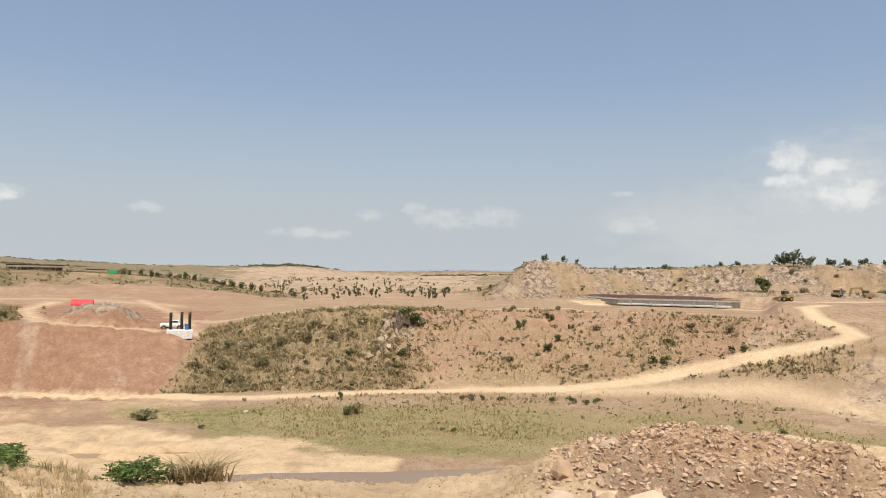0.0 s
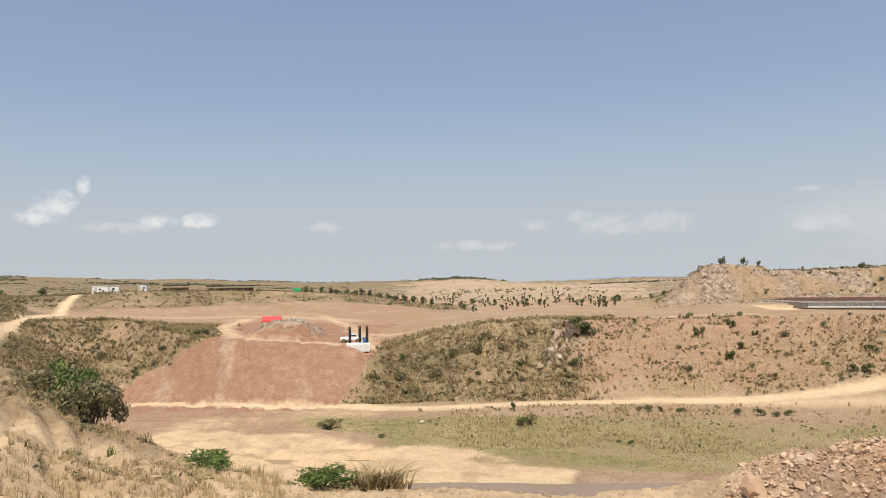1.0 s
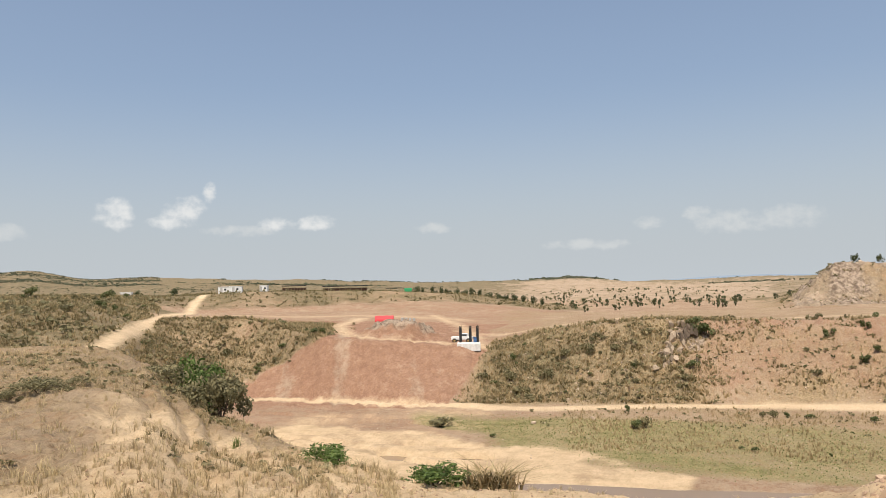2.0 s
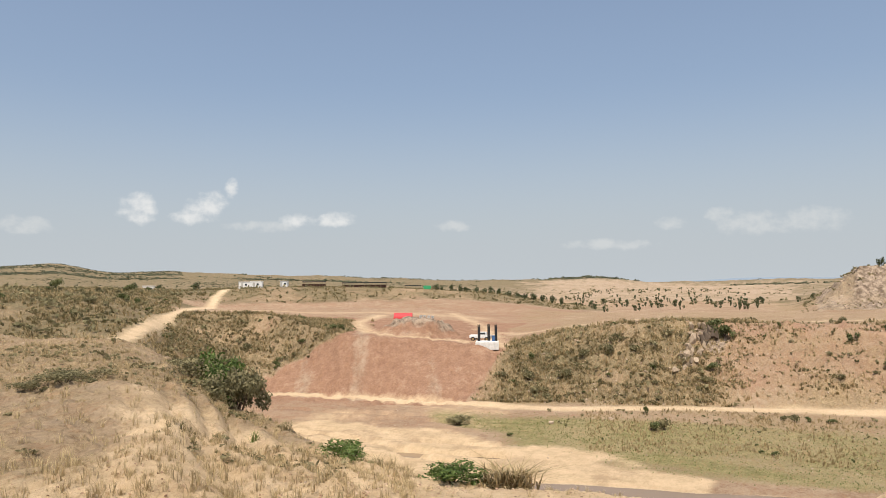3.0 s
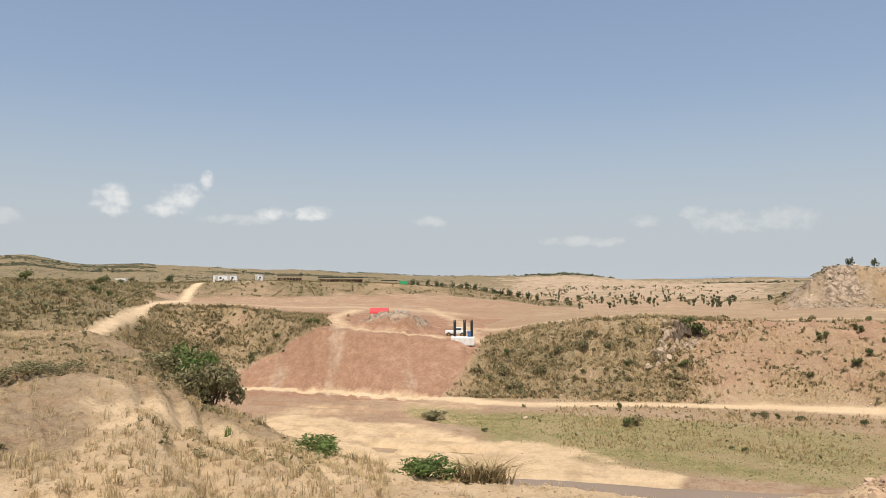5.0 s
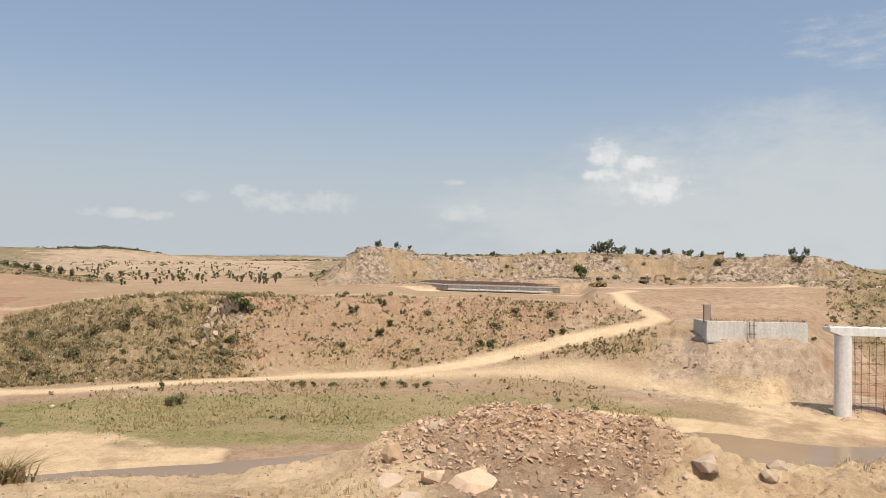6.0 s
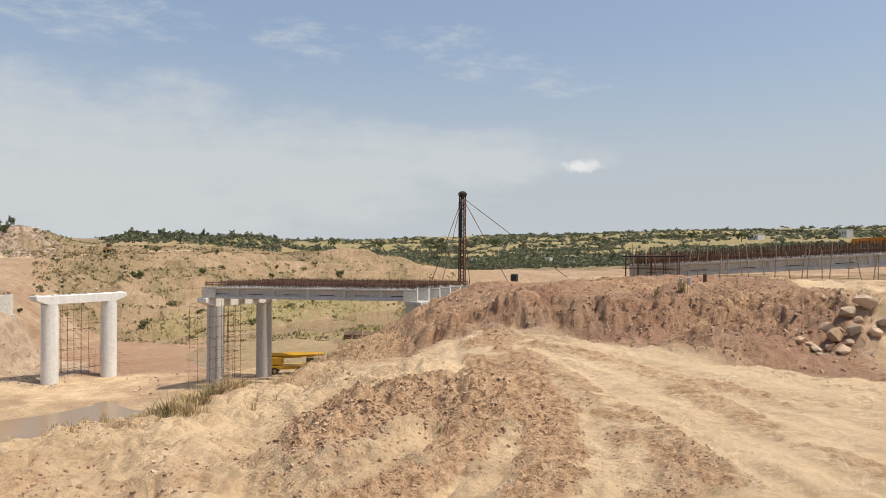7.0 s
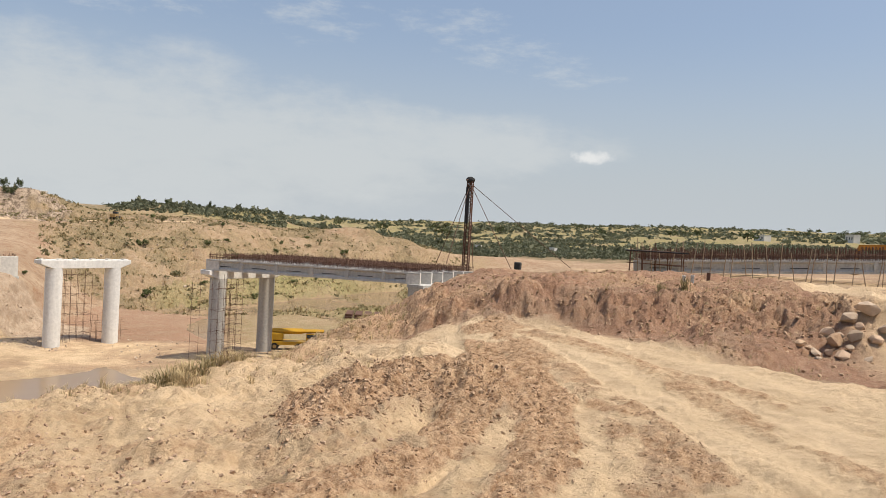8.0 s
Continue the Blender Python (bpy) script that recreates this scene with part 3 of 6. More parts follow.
lush = np.clip(np.maximum.reduce([
    0.95 * window(DEG, -8, 21, 4) * np.exp(-((RD - (70 + 0.35 * DEG + np.where(DEG > 8, (DEG - 8) * 0.9, 0))) / 4.5) ** 2), 0.72 * window(DEG, -30, 16, 4) * window(RD, 69, 86, 5), 0.6 * window(DEG, -68, -50, 3) * window(RD, 135, 195, 12) * (Z < EYE - 12),
    0.6 * window(DEG, -104, -57, 3) * smooth(300, 420, RD), 0.8 * spit, 0.55 * near_shore, 0.62 * window(DEG, -57, -44, 1) * window(RD, 235, 330, 12)]) + 0.45 * n_big + 0.2 * n_mid, 0, 1)
lush *= 1 - smooth(0.4, 0.9, river)
dry *= 1 - np.clip(pile * 1.4, 0, 1)
spit_far = np.interp(DEG, [4, 8.4, 17.9, 22.5, 30, 42], [63.5, 67, 75, 81, 86, 88]) + 5.0 * n_mid
lush *= np.where(RD < 96, smooth(0, 2.0, RD - spit_far), 1.0)
sand = np.clip(np.maximum.reduce([0.74 * window(DEG, 4, 43, 2) * (1 - smooth(0, 5.0, RD - spit_far)) * (RD > 50), 0.35 * window(DEG, 18, 42, 3) * window(RD, 80, 97, 4), 0.9 * window(DEG, -36, -24, 2.5) * window(RD, 74, 83, 2),
                                  0.55 * window(DEG, -60, -36, 3) * window(RD, 76, 96, 5), 0.8 * window(DEG, -10, 45, 5) * window(RD, 9, 30, 4), 0.75 * window(DEG, -110, -30, 5) * window(RD, 9, 34, 4) * (1 - clods) * (1 - terrace), 0.62 * window(DEG, 24, 60, 5) * window(RD, 9, 16, 7), 0.5 * heap, 0.45 * window(DEG, -100, -66, 3) * window(RD, 44, 90, 5)]) + 0.4 * n_mid, 0, 1)
sand *= (1 - 0.6 * churn) * (1 - 0.9 * debris)
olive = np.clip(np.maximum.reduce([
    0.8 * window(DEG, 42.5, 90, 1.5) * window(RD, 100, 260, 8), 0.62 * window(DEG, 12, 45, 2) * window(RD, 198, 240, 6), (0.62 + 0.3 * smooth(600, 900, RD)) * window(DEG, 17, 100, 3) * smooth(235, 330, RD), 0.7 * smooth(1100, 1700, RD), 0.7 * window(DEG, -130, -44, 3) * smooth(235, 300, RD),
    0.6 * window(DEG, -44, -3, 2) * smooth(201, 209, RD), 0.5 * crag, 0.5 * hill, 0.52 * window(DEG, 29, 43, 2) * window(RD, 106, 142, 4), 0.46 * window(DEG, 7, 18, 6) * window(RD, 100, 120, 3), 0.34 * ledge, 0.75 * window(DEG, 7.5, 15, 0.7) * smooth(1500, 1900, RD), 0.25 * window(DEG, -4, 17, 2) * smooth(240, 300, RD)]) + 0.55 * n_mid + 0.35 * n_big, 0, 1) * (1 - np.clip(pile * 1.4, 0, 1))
loose = np.clip(np.maximum.reduce([0.9 * churn, 1.1 * clods, 0.72 * heap, 0.36 * debris + 0.5 * n_mid * debris, 0.45 * brow + 0.4 * n_mid * brow]), 0, 1)
rock = np.clip(np.maximum(np.maximum(crag * (0.62 + 1.5 * n_mid), island * (0.75 + 1.2 * n_mid)), 0.9 * (1 - smooth(0.5, 1.2, hump(2.9, 112.5, 2.6, 3.2)))), 0, 1)


def grid_faces(rows, cols):
    i = np.arange(rows * cols).reshape(rows, cols)
    return np.stack([i[:-1, :-1], i[:-1, 1:], i[1:, 1:], i[1:, :-1]], -1).reshape(-1, 4)


def sheet(name, mask, mat):
    """One mesh of those faces of the land that the mask picks, with the kinds of ground on its points."""
    quads = grid_faces(*X.shape)[mask.ravel()]
    used, inverse = np.unique(quads, return_inverse=True)
    me = bpy.data.meshes.new(name)
    me.vertices.add(len(used))
    me.vertices.foreach_set("co", np.stack([X.ravel()[used], Y.ravel()[used], Z.ravel()[used]], 1).ravel())
    me.loops.add(len(quads) * 4)
    me.loops.foreach_set("vertex_index", inverse.ravel()[::1].astype(np.int32))
    me.polygons.add(len(quads))
    me.polygons.foreach_set("loop_start", np.arange(len(quads), dtype=np.int32) * 4)
    me.update(calc_edges=True)
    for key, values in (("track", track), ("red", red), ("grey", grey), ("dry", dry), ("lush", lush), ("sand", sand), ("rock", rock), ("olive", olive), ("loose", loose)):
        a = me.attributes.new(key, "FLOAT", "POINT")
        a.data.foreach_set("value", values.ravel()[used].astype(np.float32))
    me.polygons.foreach_set("use_smooth", np.ones(len(quads), bool))
    me.materials.append(mat)
    return new(name, me)


cell = lambda v: v[:-1, :-1]
is_road = (np.minimum.reduce([cell(floor_road) - 2.0, cell(low_road) - 2.2, cell(table_road) - 2.6, cell(upper_road) - 2.6, cell(ring_road) - 2.4]) < 0)
is_road |= (cell(haul) < 3.6) & (cell(RD) < 60) | (cell(haul2) < 3.0) & (cell(RD) < 90)
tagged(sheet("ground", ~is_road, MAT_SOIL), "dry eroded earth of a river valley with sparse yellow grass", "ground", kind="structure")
tagged(sheet("road", is_road, MAT_SOIL), "pale dusty unpaved haul road with wheel ruts", "dirt road", kind="structure")


def part(name, bm, mat, parent=None, label="", smooth_faces=False):
    me = bpy.data.meshes.new(name)
    bm.to_mesh(me)
    bm.free()
    if smooth_faces:
        me.polygons.foreach_set("use_smooth", np.ones(len(me.polygons), bool))
    me.materials.append(mat)
    ob = new(name, me)
    ob.parent = parent
    return tagged(ob, label)


# far blue ridge on the horizon, its haze put into a bluish colour and glow
MAT_RIDGE, ridge_nt, ridge_b = material("painted_haze_ridge", 1.0)
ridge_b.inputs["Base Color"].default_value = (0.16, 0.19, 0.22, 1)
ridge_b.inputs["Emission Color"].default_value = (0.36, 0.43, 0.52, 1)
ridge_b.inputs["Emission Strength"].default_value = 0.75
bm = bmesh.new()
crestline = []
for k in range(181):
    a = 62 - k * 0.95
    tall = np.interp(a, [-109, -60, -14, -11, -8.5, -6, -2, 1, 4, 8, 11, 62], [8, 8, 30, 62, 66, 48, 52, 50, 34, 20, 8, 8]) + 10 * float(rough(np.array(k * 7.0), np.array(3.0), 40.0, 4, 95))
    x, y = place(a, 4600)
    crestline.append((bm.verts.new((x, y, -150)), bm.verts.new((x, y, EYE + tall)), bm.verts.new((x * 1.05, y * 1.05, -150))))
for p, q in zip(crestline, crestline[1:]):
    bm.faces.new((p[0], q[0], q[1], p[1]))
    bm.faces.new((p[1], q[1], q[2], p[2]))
tagged(part("backdrop", bm, MAT_RIDGE), "distant blue hills on the horizon, haze painted in as glow", "hills", kind="structure")

bm = bmesh.new()
bmesh.ops.create_grid(bm, x_segments=40, y_segments=40, size=130)
tagged(part("water", bm, MAT_WATER), "shallow muddy brown river water", "river", kind="structure").location = (70, 120, WATER)


def height(heading, distance):
    """Height of the land at a heading and distance."""
    j = np.clip(np.interp(-heading, -headings, np.arange(len(headings))), 0, len(headings) - 1.001)
    i = np.clip(np.interp(distance, radii, np.arange(len(radii))), 0, len(radii) - 1.001)
    i0, j0 = int(i), int(j)
    u, v = i - i0, j - j0
    return float((Z[i0, j0] * (1 - v) + Z[i0, j0 + 1] * v) * (1 - u) + (Z[i0 + 1, j0] * (1 - v) + Z[i0 + 1, j0 + 1] * v) * u)


def height_xy(x, y):
    return height(math.degrees(math.atan2(-x, y)), math.hypot(x, y))


# ---- shapes ----
def spot(heading, distance, sink=0.0):
    x, y = place(heading, distance)
    return Vector((x, y, height(heading, distance) - sink))


def sighted(heading, distance, rise):
    """A point at a heading and distance, rise degrees above the eye's level."""
    x, y = place(heading, distance)
    return Vector((x, y, EYE + distance * math.tan(radians(rise))))


def box(bm, centre, size, turn=None, bevel=0.0):
    m = Matrix.Translation(centre) @ (turn.to_4x4() if turn else Matrix()) @ Matrix.Diagonal((*size, 1))
    made = bmesh.ops.create_cube(bm, size=1, matrix=m)["verts"]
    if bevel:
        edges = list({e for v in made for e in v.link_edges})
        bmesh.ops.bevel(bm, geom=edges, offset=bevel, segments=2, affect="EDGES", profile=0.6)


def rod(bm, a, b, r0, r1=None, seg=8):
    a, b = Vector(a), Vector(b)
    d = b - a
    m = Matrix.Translation((a + b) / 2) @ d.to_track_quat("Z", "Y").to_matrix().to_4x4()
    bmesh.ops.create_cone(bm, cap_ends=True, segments=seg, radius1=r0, radius2=r0 if r1 is None else r1, depth=d.length, matrix=m)


def thing(name, label, category, at=(0, 0, 0), turn=0.0, group=""):
    ob = new(name)
    ob.empty_display_size = 0.5
    ob.matrix_basis = pose(*at, 0, 0, turn)
    return tagged(ob, label, category, group)


def boxes(name, mat, parent, items, bevel=0.0, label=""):
    bm = bmesh.new()
    for centre, size in items:
        box(bm, Vector(centre), size, None, bevel)
    return part(name, bm, mat, parent, label)


MAT_CONCRETE = plain("concrete", (0.44, 0.43, 0.40), 0.85, 0.3, 1.2, relief=0.02, streak=True)
MAT_CONCRETE_NEW = plain("new_concrete", (0.55, 0.525, 0.475), 0.8, 0.28, 0.9, relief=0.01, streak=True)
MAT_REBAR = plain("rusty_steel", (0.12, 0.065, 0.045), 0.75, 0.3, 3.0)
MAT_POLE = plain("weathered_poles", (0.26, 0.19, 0.125), 0.85, 0.3, 4.0)
MAT_DARK = plain("dark_gap", (0.035, 0.035, 0.035), 0.9, 0.2, 4.0)
MAT_YELLOW = plain("machine_yellow", (0.50, 0.29, 0.03), 0.45, 0.15, 2.0)
MAT_ORANGE = plain("machine_orange", (0.50, 0.21, 0.035), 0.5, 0.15, 2.0)
MAT_TYRE = plain("tyre_rubber", (0.03, 0.03, 0.03), 0.85, 0.3, 5.0)
MAT_WHITE = plain("white_paint", (0.74, 0.74, 0.72), 0.55, 0.05, 1.5)
MAT_RED_CLOTH = plain("red_tarpaulin", (0.62, 0.07, 0.075), 0.6, 0.12, 1.5)
MAT_GREEN_CLOTH = plain("green_tarpaulin", (0.05, 0.32, 0.14), 0.6, 0.12, 1.5)
MAT_GLASS = plain("dark_glass", (0.05, 0.06, 0.07), 0.15, 0.1, 2.0)
MAT_BLUE = plain("blue_steel", (0.06, 0.12, 0.24), 0.5, 0.2, 2.0)
MAT_DUST = plain("dusty_machine_paint", (0.30, 0.20, 0.085), 0.7, 0.25, 3.0)

# ---- the bridge under construction ----
ACROSS = Vector((0.97, -0.243, 0)).normalized()          # along the pier caps
CAP_TOP, CAP_DEEP = EYE - 5.93, 0.95
turn_cap = math.degrees(math.atan2(ACROSS.y, ACROSS.x))


def scaffold(bm, x0, x1, y0, y1, z0, z1, step, r=0.03):
    xs = np.arange(x0, x1 + 0.01, step)
    zs = np.arange(z0 + 1.0, z1, 1.15)
    for y in (y0, y1):
        for x in xs:
            lean = random.uniform(-0.15, 0.15)
            rod(bm, (x, y, z0 - 0.3), (x + lean, y + random.uniform(-0.1, 0.1), z1 + random.uniform(-0.6, 0.5)), r, seg=5)
        for z in zs:
            rod(bm, (x0 - 0.3, y, z + random.uniform(-0.15, 0.15)), (x1 + 0.3, y, z + random.uniform(-0.15, 0.15)), r * 0.8, seg=5)
    for x in xs:
        for z in zs[::2]:
            rod(bm, (x, y0 - 0.2, z), (x, y1 + 0.2, z), r * 0.8, seg=5)


def pier(centre, base, label, col_mat, cap_mat):
    p = thing("bridge_pier", label, "bridge pier", (centre[0], centre[1], base), turn_cap, "bridge piers")
    top = CAP_TOP - base
    for s in (-3.5, 3.5):
        bm = bmesh.new()
        rod(bm, (s, 0, -0.8), (s, 0, top - CAP_DEEP + 0.02), 0.9, seg=40)
        for z in (2.2, 4.4, 6.6):                         # casting joints
            rod(bm, (s, 0, z), (s, 0, z + 0.04), 0.91, seg=40)
        part("column", bm, col_mat, p, smooth_faces=False)
    bm = bmesh.new()
    half, end = 5.35, 0.45
    outline = [(-half, top), (half, top), (half, top - end), (half - 1.3, top - CAP_DEEP), (-half + 1.3, top - CAP_DEEP), (-half, top - end)]
    front = [bm.verts.new((x, -0.8, z)) for x, z in outline]
    back = [bm.verts.new((x, 0.8, z)) for x, z in outline]
    bm.faces.new(front[::-1])
    bm.faces.new(back)
    for i in range(6):
        bm.faces.new((front[i], front[(i + 1) % 6], back[(i + 1) % 6], back[i]))
    bmesh.ops.recalc_face_normals(bm, faces=bm.faces)
    bmesh.ops.bevel(bm, geom=list(bm.edges), offset=0.04, segments=1, affect="EDGES")
    part("pier_cap", bm, cap_mat, p, "pale cast pier cap")
    for k in range(6):
        boxes("bearing_block", cap_mat, p, [((-4.9 + k * 1.96, 0, top + 0.04), (0.6, 0.7, 0.1))])
    return p, top


random.seed(5)
MAT_YARD = plain("dusty_dark_concrete", (0.19, 0.165, 0.14), 0.9, 0.3, 1.0, relief=0.01, streak=True)
MAT_PIER_WHITE = plain("limewashed_concrete", (0.66, 0.65, 0.615), 0.85, 0.2, 0.8, streak=True)
P1 = Vector((65.2, 70.2))
P2 = Vector((71.2, 52.4))
pier_a, top_a = pier(P1, height_xy(*P1), "pale concrete two-column pier standing free on red earth", MAT_PIER_WHITE, MAT_PIER_WHITE)
pier_b, top_b = pier(P2, height_xy(*P2), "grey concrete two-column pier carrying girder ends", MAT_CONCRETE, MAT_PIER_WHITE)
for centre, spans, h in ((P1, [(-2.3, 2.2, 1.3, 3.0, 0.0, 8.2), (2.4, 6.2, 1.2, 2.4, 0.0, 3.2)], 0), (P2, [(-5.2, -2.2, -2.4, -1.3, 0.0, 9.0), (-2.2, 1.6, 1.2, 2.6, 0.0, 9.0), (-6.9, -6.3, -1.5, 0.0, 0.0, 9.3)], 0)):
    s = thing("scaffold", "rusty steel bars and poles tied into scaffold beside a pier", "scaffold", (centre[0], centre[1], height_xy(*centre)), turn_cap, "pier scaffolds")
    for x0, x1, y0, y1, z0, z1 in spans:
        bm = bmesh.new()
        scaffold(bm, x0, x1, y0, y1, z0, z1, 0.8, 0.018)
        part("pole_frame", bm, MAT_REBAR, s)

# girders from the second pier to the near abutment
G0, G1 = P2.to_3d() - ACROSS * 5.0, Vector((72.1, 30.8, 0))
G_LEN = (G1 - G0).length
girder_turn = math.degrees(math.atan2((G1 - G0).y, (G1 - G0).x))
DEEP = 1.22


def girder(label, mat_end, spikes=0.75, length=G_LEN, mat=None, slots=True, group="bridge girders", bars=260):
    """A precast I-girder along +x from 0 to length, its top at z = 0."""
    mat = mat or MAT_CONCRETE
    g = thing("bridge_girder", label, "girder", group=group)
    profile_yz = [(-0.42, 0), (0.42, 0), (0.42, -0.14), (0.13, -0.30), (0.13, -DEEP + 0.36), (0.33, -DEEP + 0.22), (0.33, -DEEP), (-0.33, -DEEP), (-0.33, -DEEP + 0.22), (-0.13, -DEEP + 0.36), (-0.13, -0.30), (-0.42, -0.14)]
    bm = bmesh.new()
    a = [bm.verts.new((0.02, y, z)) for y, z in profile_yz]
    b = [bm.verts.new((length - 0.02, y, z)) for y, z in profile_yz]
    bm.faces.new(a)
    bm.faces.new(b[::-1])
    for i in range(12):
        bm.faces.new((a[i], b[i], b[(i + 1) % 12], a[(i + 1) % 12]))
    bmesh.ops.recalc_face_normals(bm, faces=bm.faces)
    part("beam", bm, mat, g)
    for x in (0.7, length - 0.7):
        boxes("end_block", mat_end, g, [((x, 0, -DEEP / 2), (1.5, 0.72, DEEP - 0.02))], 0.02)
    for k in range(1, 6):
        boxes("stiffener", mat, g, [((length * k / 6, 0, -DEEP / 2 + 0.02), (0.35, 0.70, DEEP - 0.06))], 0.02)
    if slots:
        for k in range(6):
            for y in (-0.15, 0.15):
                boxes("joint_slot", MAT_DARK, g, [((length * (k + 0.5) / 6, y, -0.72), (1.6, 0.05, 0.06))])
    if spikes:
        bm = bmesh.new()
        for k in range(bars):
            x = length * (k + random.random()) / bars
            y = random.choice((-0.25, 0.0, 0.25))
            rod(bm, (x, y, -0.05), (x + random.uniform(-0.12, 0.12), y + random.uniform(-0.06, 0.06), spikes * random.uniform(0.7, 1.1)), 0.022, seg=3)
        for z in (0.25, 0.5):
            rod(bm, (0.2, 0.2, z), (length - 0.2, 0.2, z), 0.03, seg=4)
            rod(bm, (0.2, -0.2, z), (length - 0.2, -0.2, z), 0.03, seg=4)
        tagged(part("reinforcement", bm, MAT_REBAR, g, "rusty upright reinforcing bars"), kind="stuff")
    return g


girder_top = EYE - 4.7
first = girder("grey precast concrete girder with rusty bars on the pier", MAT_CONCRETE_NEW)
step_across = 10.1 / 5
first.matrix_basis = pose(G0.x, G0.y, girder_top, 0, 0, girder_turn)
for k in range(1, 6):
    o = G0 + ACROSS * step_across * k
    copy_thing(first, pose(o.x, o.y, girder_top, 0, 0, girder_turn))

# abutments
ab = G1 + ACROSS * 5.0
abut = thing("bridge_abutment", "grey concrete abutment wall set into the red bank", "abutment", (ab.x, ab.y, EYE - 14), turn_cap, "abutments")
boxes("wall", MAT_CONCRETE, abut, [((0, 0.2, 4.0), (11.4, 1.6, 8.0))], 0.05)
boxes("seat", MAT_CONCRETE, abut, [((0, -0.1, 7.9), (11.9, 2.2, 0.35))], 0.04)
wl = sighted(-32.2, 103, 0)
wall_mid = wl + ACROSS * 6.5
abut2 = thing("bridge_abutment", "pale concrete abutment wall on an earth embankment", "abutment", (wall_mid.x, wall_mid.y, EYE - 10), turn_cap, "abutments")
for x0, x1, m in ((-6.5, -1.0, MAT_CONCRETE_NEW), (-1.0, 6.5, MAT_CONCRETE_NEW)):
    boxes("wall_panel", m, abut2, [(((x0 + x1) / 2, 0, 1.75), (x1 - x0 - 0.05, 0.9, 3.5))], 0.03)
for x0, x1 in ((-6.5, -1.0), (-1.0, 6.5)):
    boxes("ledge", MAT_CONCRETE, abut2, [(((x0 + x1) / 2, -0.1, 0.9), (x1 - x0, 1.3, 0.3))], 0.03)
boxes("side_wall", MAT_CONCRETE, abut2, [((-6.05, 2.9, 1.7), (0.7, 4.8, 3.4))], 0.04)
boxes("column_stub", plain("raw_concrete_stub", (0.28, 0.22, 0.18), 0.9, 0.2, 2.0), abut2, [((-6.1, 0.7, 4.4), (0.9, 0.6, 2.4))], 0.05, "rough brown stub with bars")
bm = bmesh.new()
for k in range(120):
    x = random.uniform(-6.2, 6.3)
    rod(bm, (x, random.choice((-0.3, 0.3)), 3.4), (x + random.uniform(-0.1, 0.1), random.choice((-0.3, 0.3)), 3.45 + random.uniform(0.25, 0.5)), 0.02, seg=3)
tagged(part("reinforcement", bm, MAT_REBAR, abut2, "rusty upright bars"), kind="stuff")
bm = bmesh.new()
scaffold(bm, -1.3, -0.5, -0.9, -0.6, 0.9, 3.4, 0.4, 0.02)
part("ladder", bm, MAT_REBAR, abut2, "thin steel ladder frame")

# the mast with its stay wires
mb = sighted(-70.3, 90, -3.4)
mast = thing("lattice_mast", "tall rusty steel lattice mast with a pulley head", "mast", mb)
bm = bmesh.new()
TALL = 90 * (math.tan(radians(3.98)) + math.tan(radians(3.4)))
w = 0.32
for sx in (-w, w):
    for sy in (-w, w):
        rod(bm, (sx, sy, -0.6), (sx * 0.9, sy * 0.9, TALL), 0.075, seg=5)
for k in range(26):
    z0, z1 = TALL * k / 26, TALL * (k + 1) / 26
    for sx, sy, ex, ey in ((-w, -w, w, -w), (w, -w, w, w), (w, w, -w, w), (-w, w, -w, -w)):
        rod(bm, (sx, sy, z0), (ex, ey, z1), 0.035, seg=4)
        rod(bm, (sx, sy, z1), (ex, ey, z1), 0.03, seg=4)
part("lattice", bm, MAT_REBAR, mast)
bm = bmesh.new()
bmesh.ops.create_uvsphere(bm, u_segments=14, v_segments=8, radius=0.55, matrix=Matrix.Translation((0, 0, TALL - 0.1)) @ Matrix.Diagonal((1, 1, 0.7, 1)))
part("pulley_head", bm, MAT_DARK, mast, "dark rounded pulley head")
boxes("ladder_strip", MAT_DARK, mast, [((-0.42, 0.1, TALL - 3.2), (0.28, 0.4, 4.4))])
bm = bmesh.new()
rod(bm, (-0.9, 0.2, TALL - 0.2), (0.3, 0, TALL), 0.06, seg=5)
part("boom_arm", bm, MAT_REBAR, mast)
for head, dist, rise in ((-67.0, 98, -2.9), (-68.2, 80, -4.2), (-71.0, 100, -2.6), (-74.2, 84, -2.2), (-79.0, 100, -0.6)):
    foot = sighted(head, dist, 0)
    foot.z = min(EYE + dist * math.tan(radians(rise)), height(head, dist))
    bm = bmesh.new()
    rod(bm, foot - mb, (0, 0, TALL - 0.5), 0.04, seg=5)
    part("stay_wire", bm, MAT_REBAR, mast, "taut steel stay wire")

# ---- casting yards ----
a0, a1 = sighted(-12.7, 163, 0), sighted(-21.7, 157, 0)
yard_turn = math.degrees(math.atan2((a1 - a0).y, (a1 - a0).x))
z_top = EYE - 4.1
c1 = girder("dark grey precast girder lying on the casting yard", MAT_YARD, 0.3, (a1 - a0).length, slots=False, group="girders in the far casting yard", bars=120)
away = Vector((-0.34, 1.0, 0)).normalized()
c1.matrix_basis = pose(a0.x, a0.y, z_top, 0, 0, yard_turn)
for k in range(1, 8):
    o = a0 + away * 1.9 * k
    copy_thing(c1, pose(o.x, o.y, z_top + 0.02 * k, 0, 0, yard_turn))

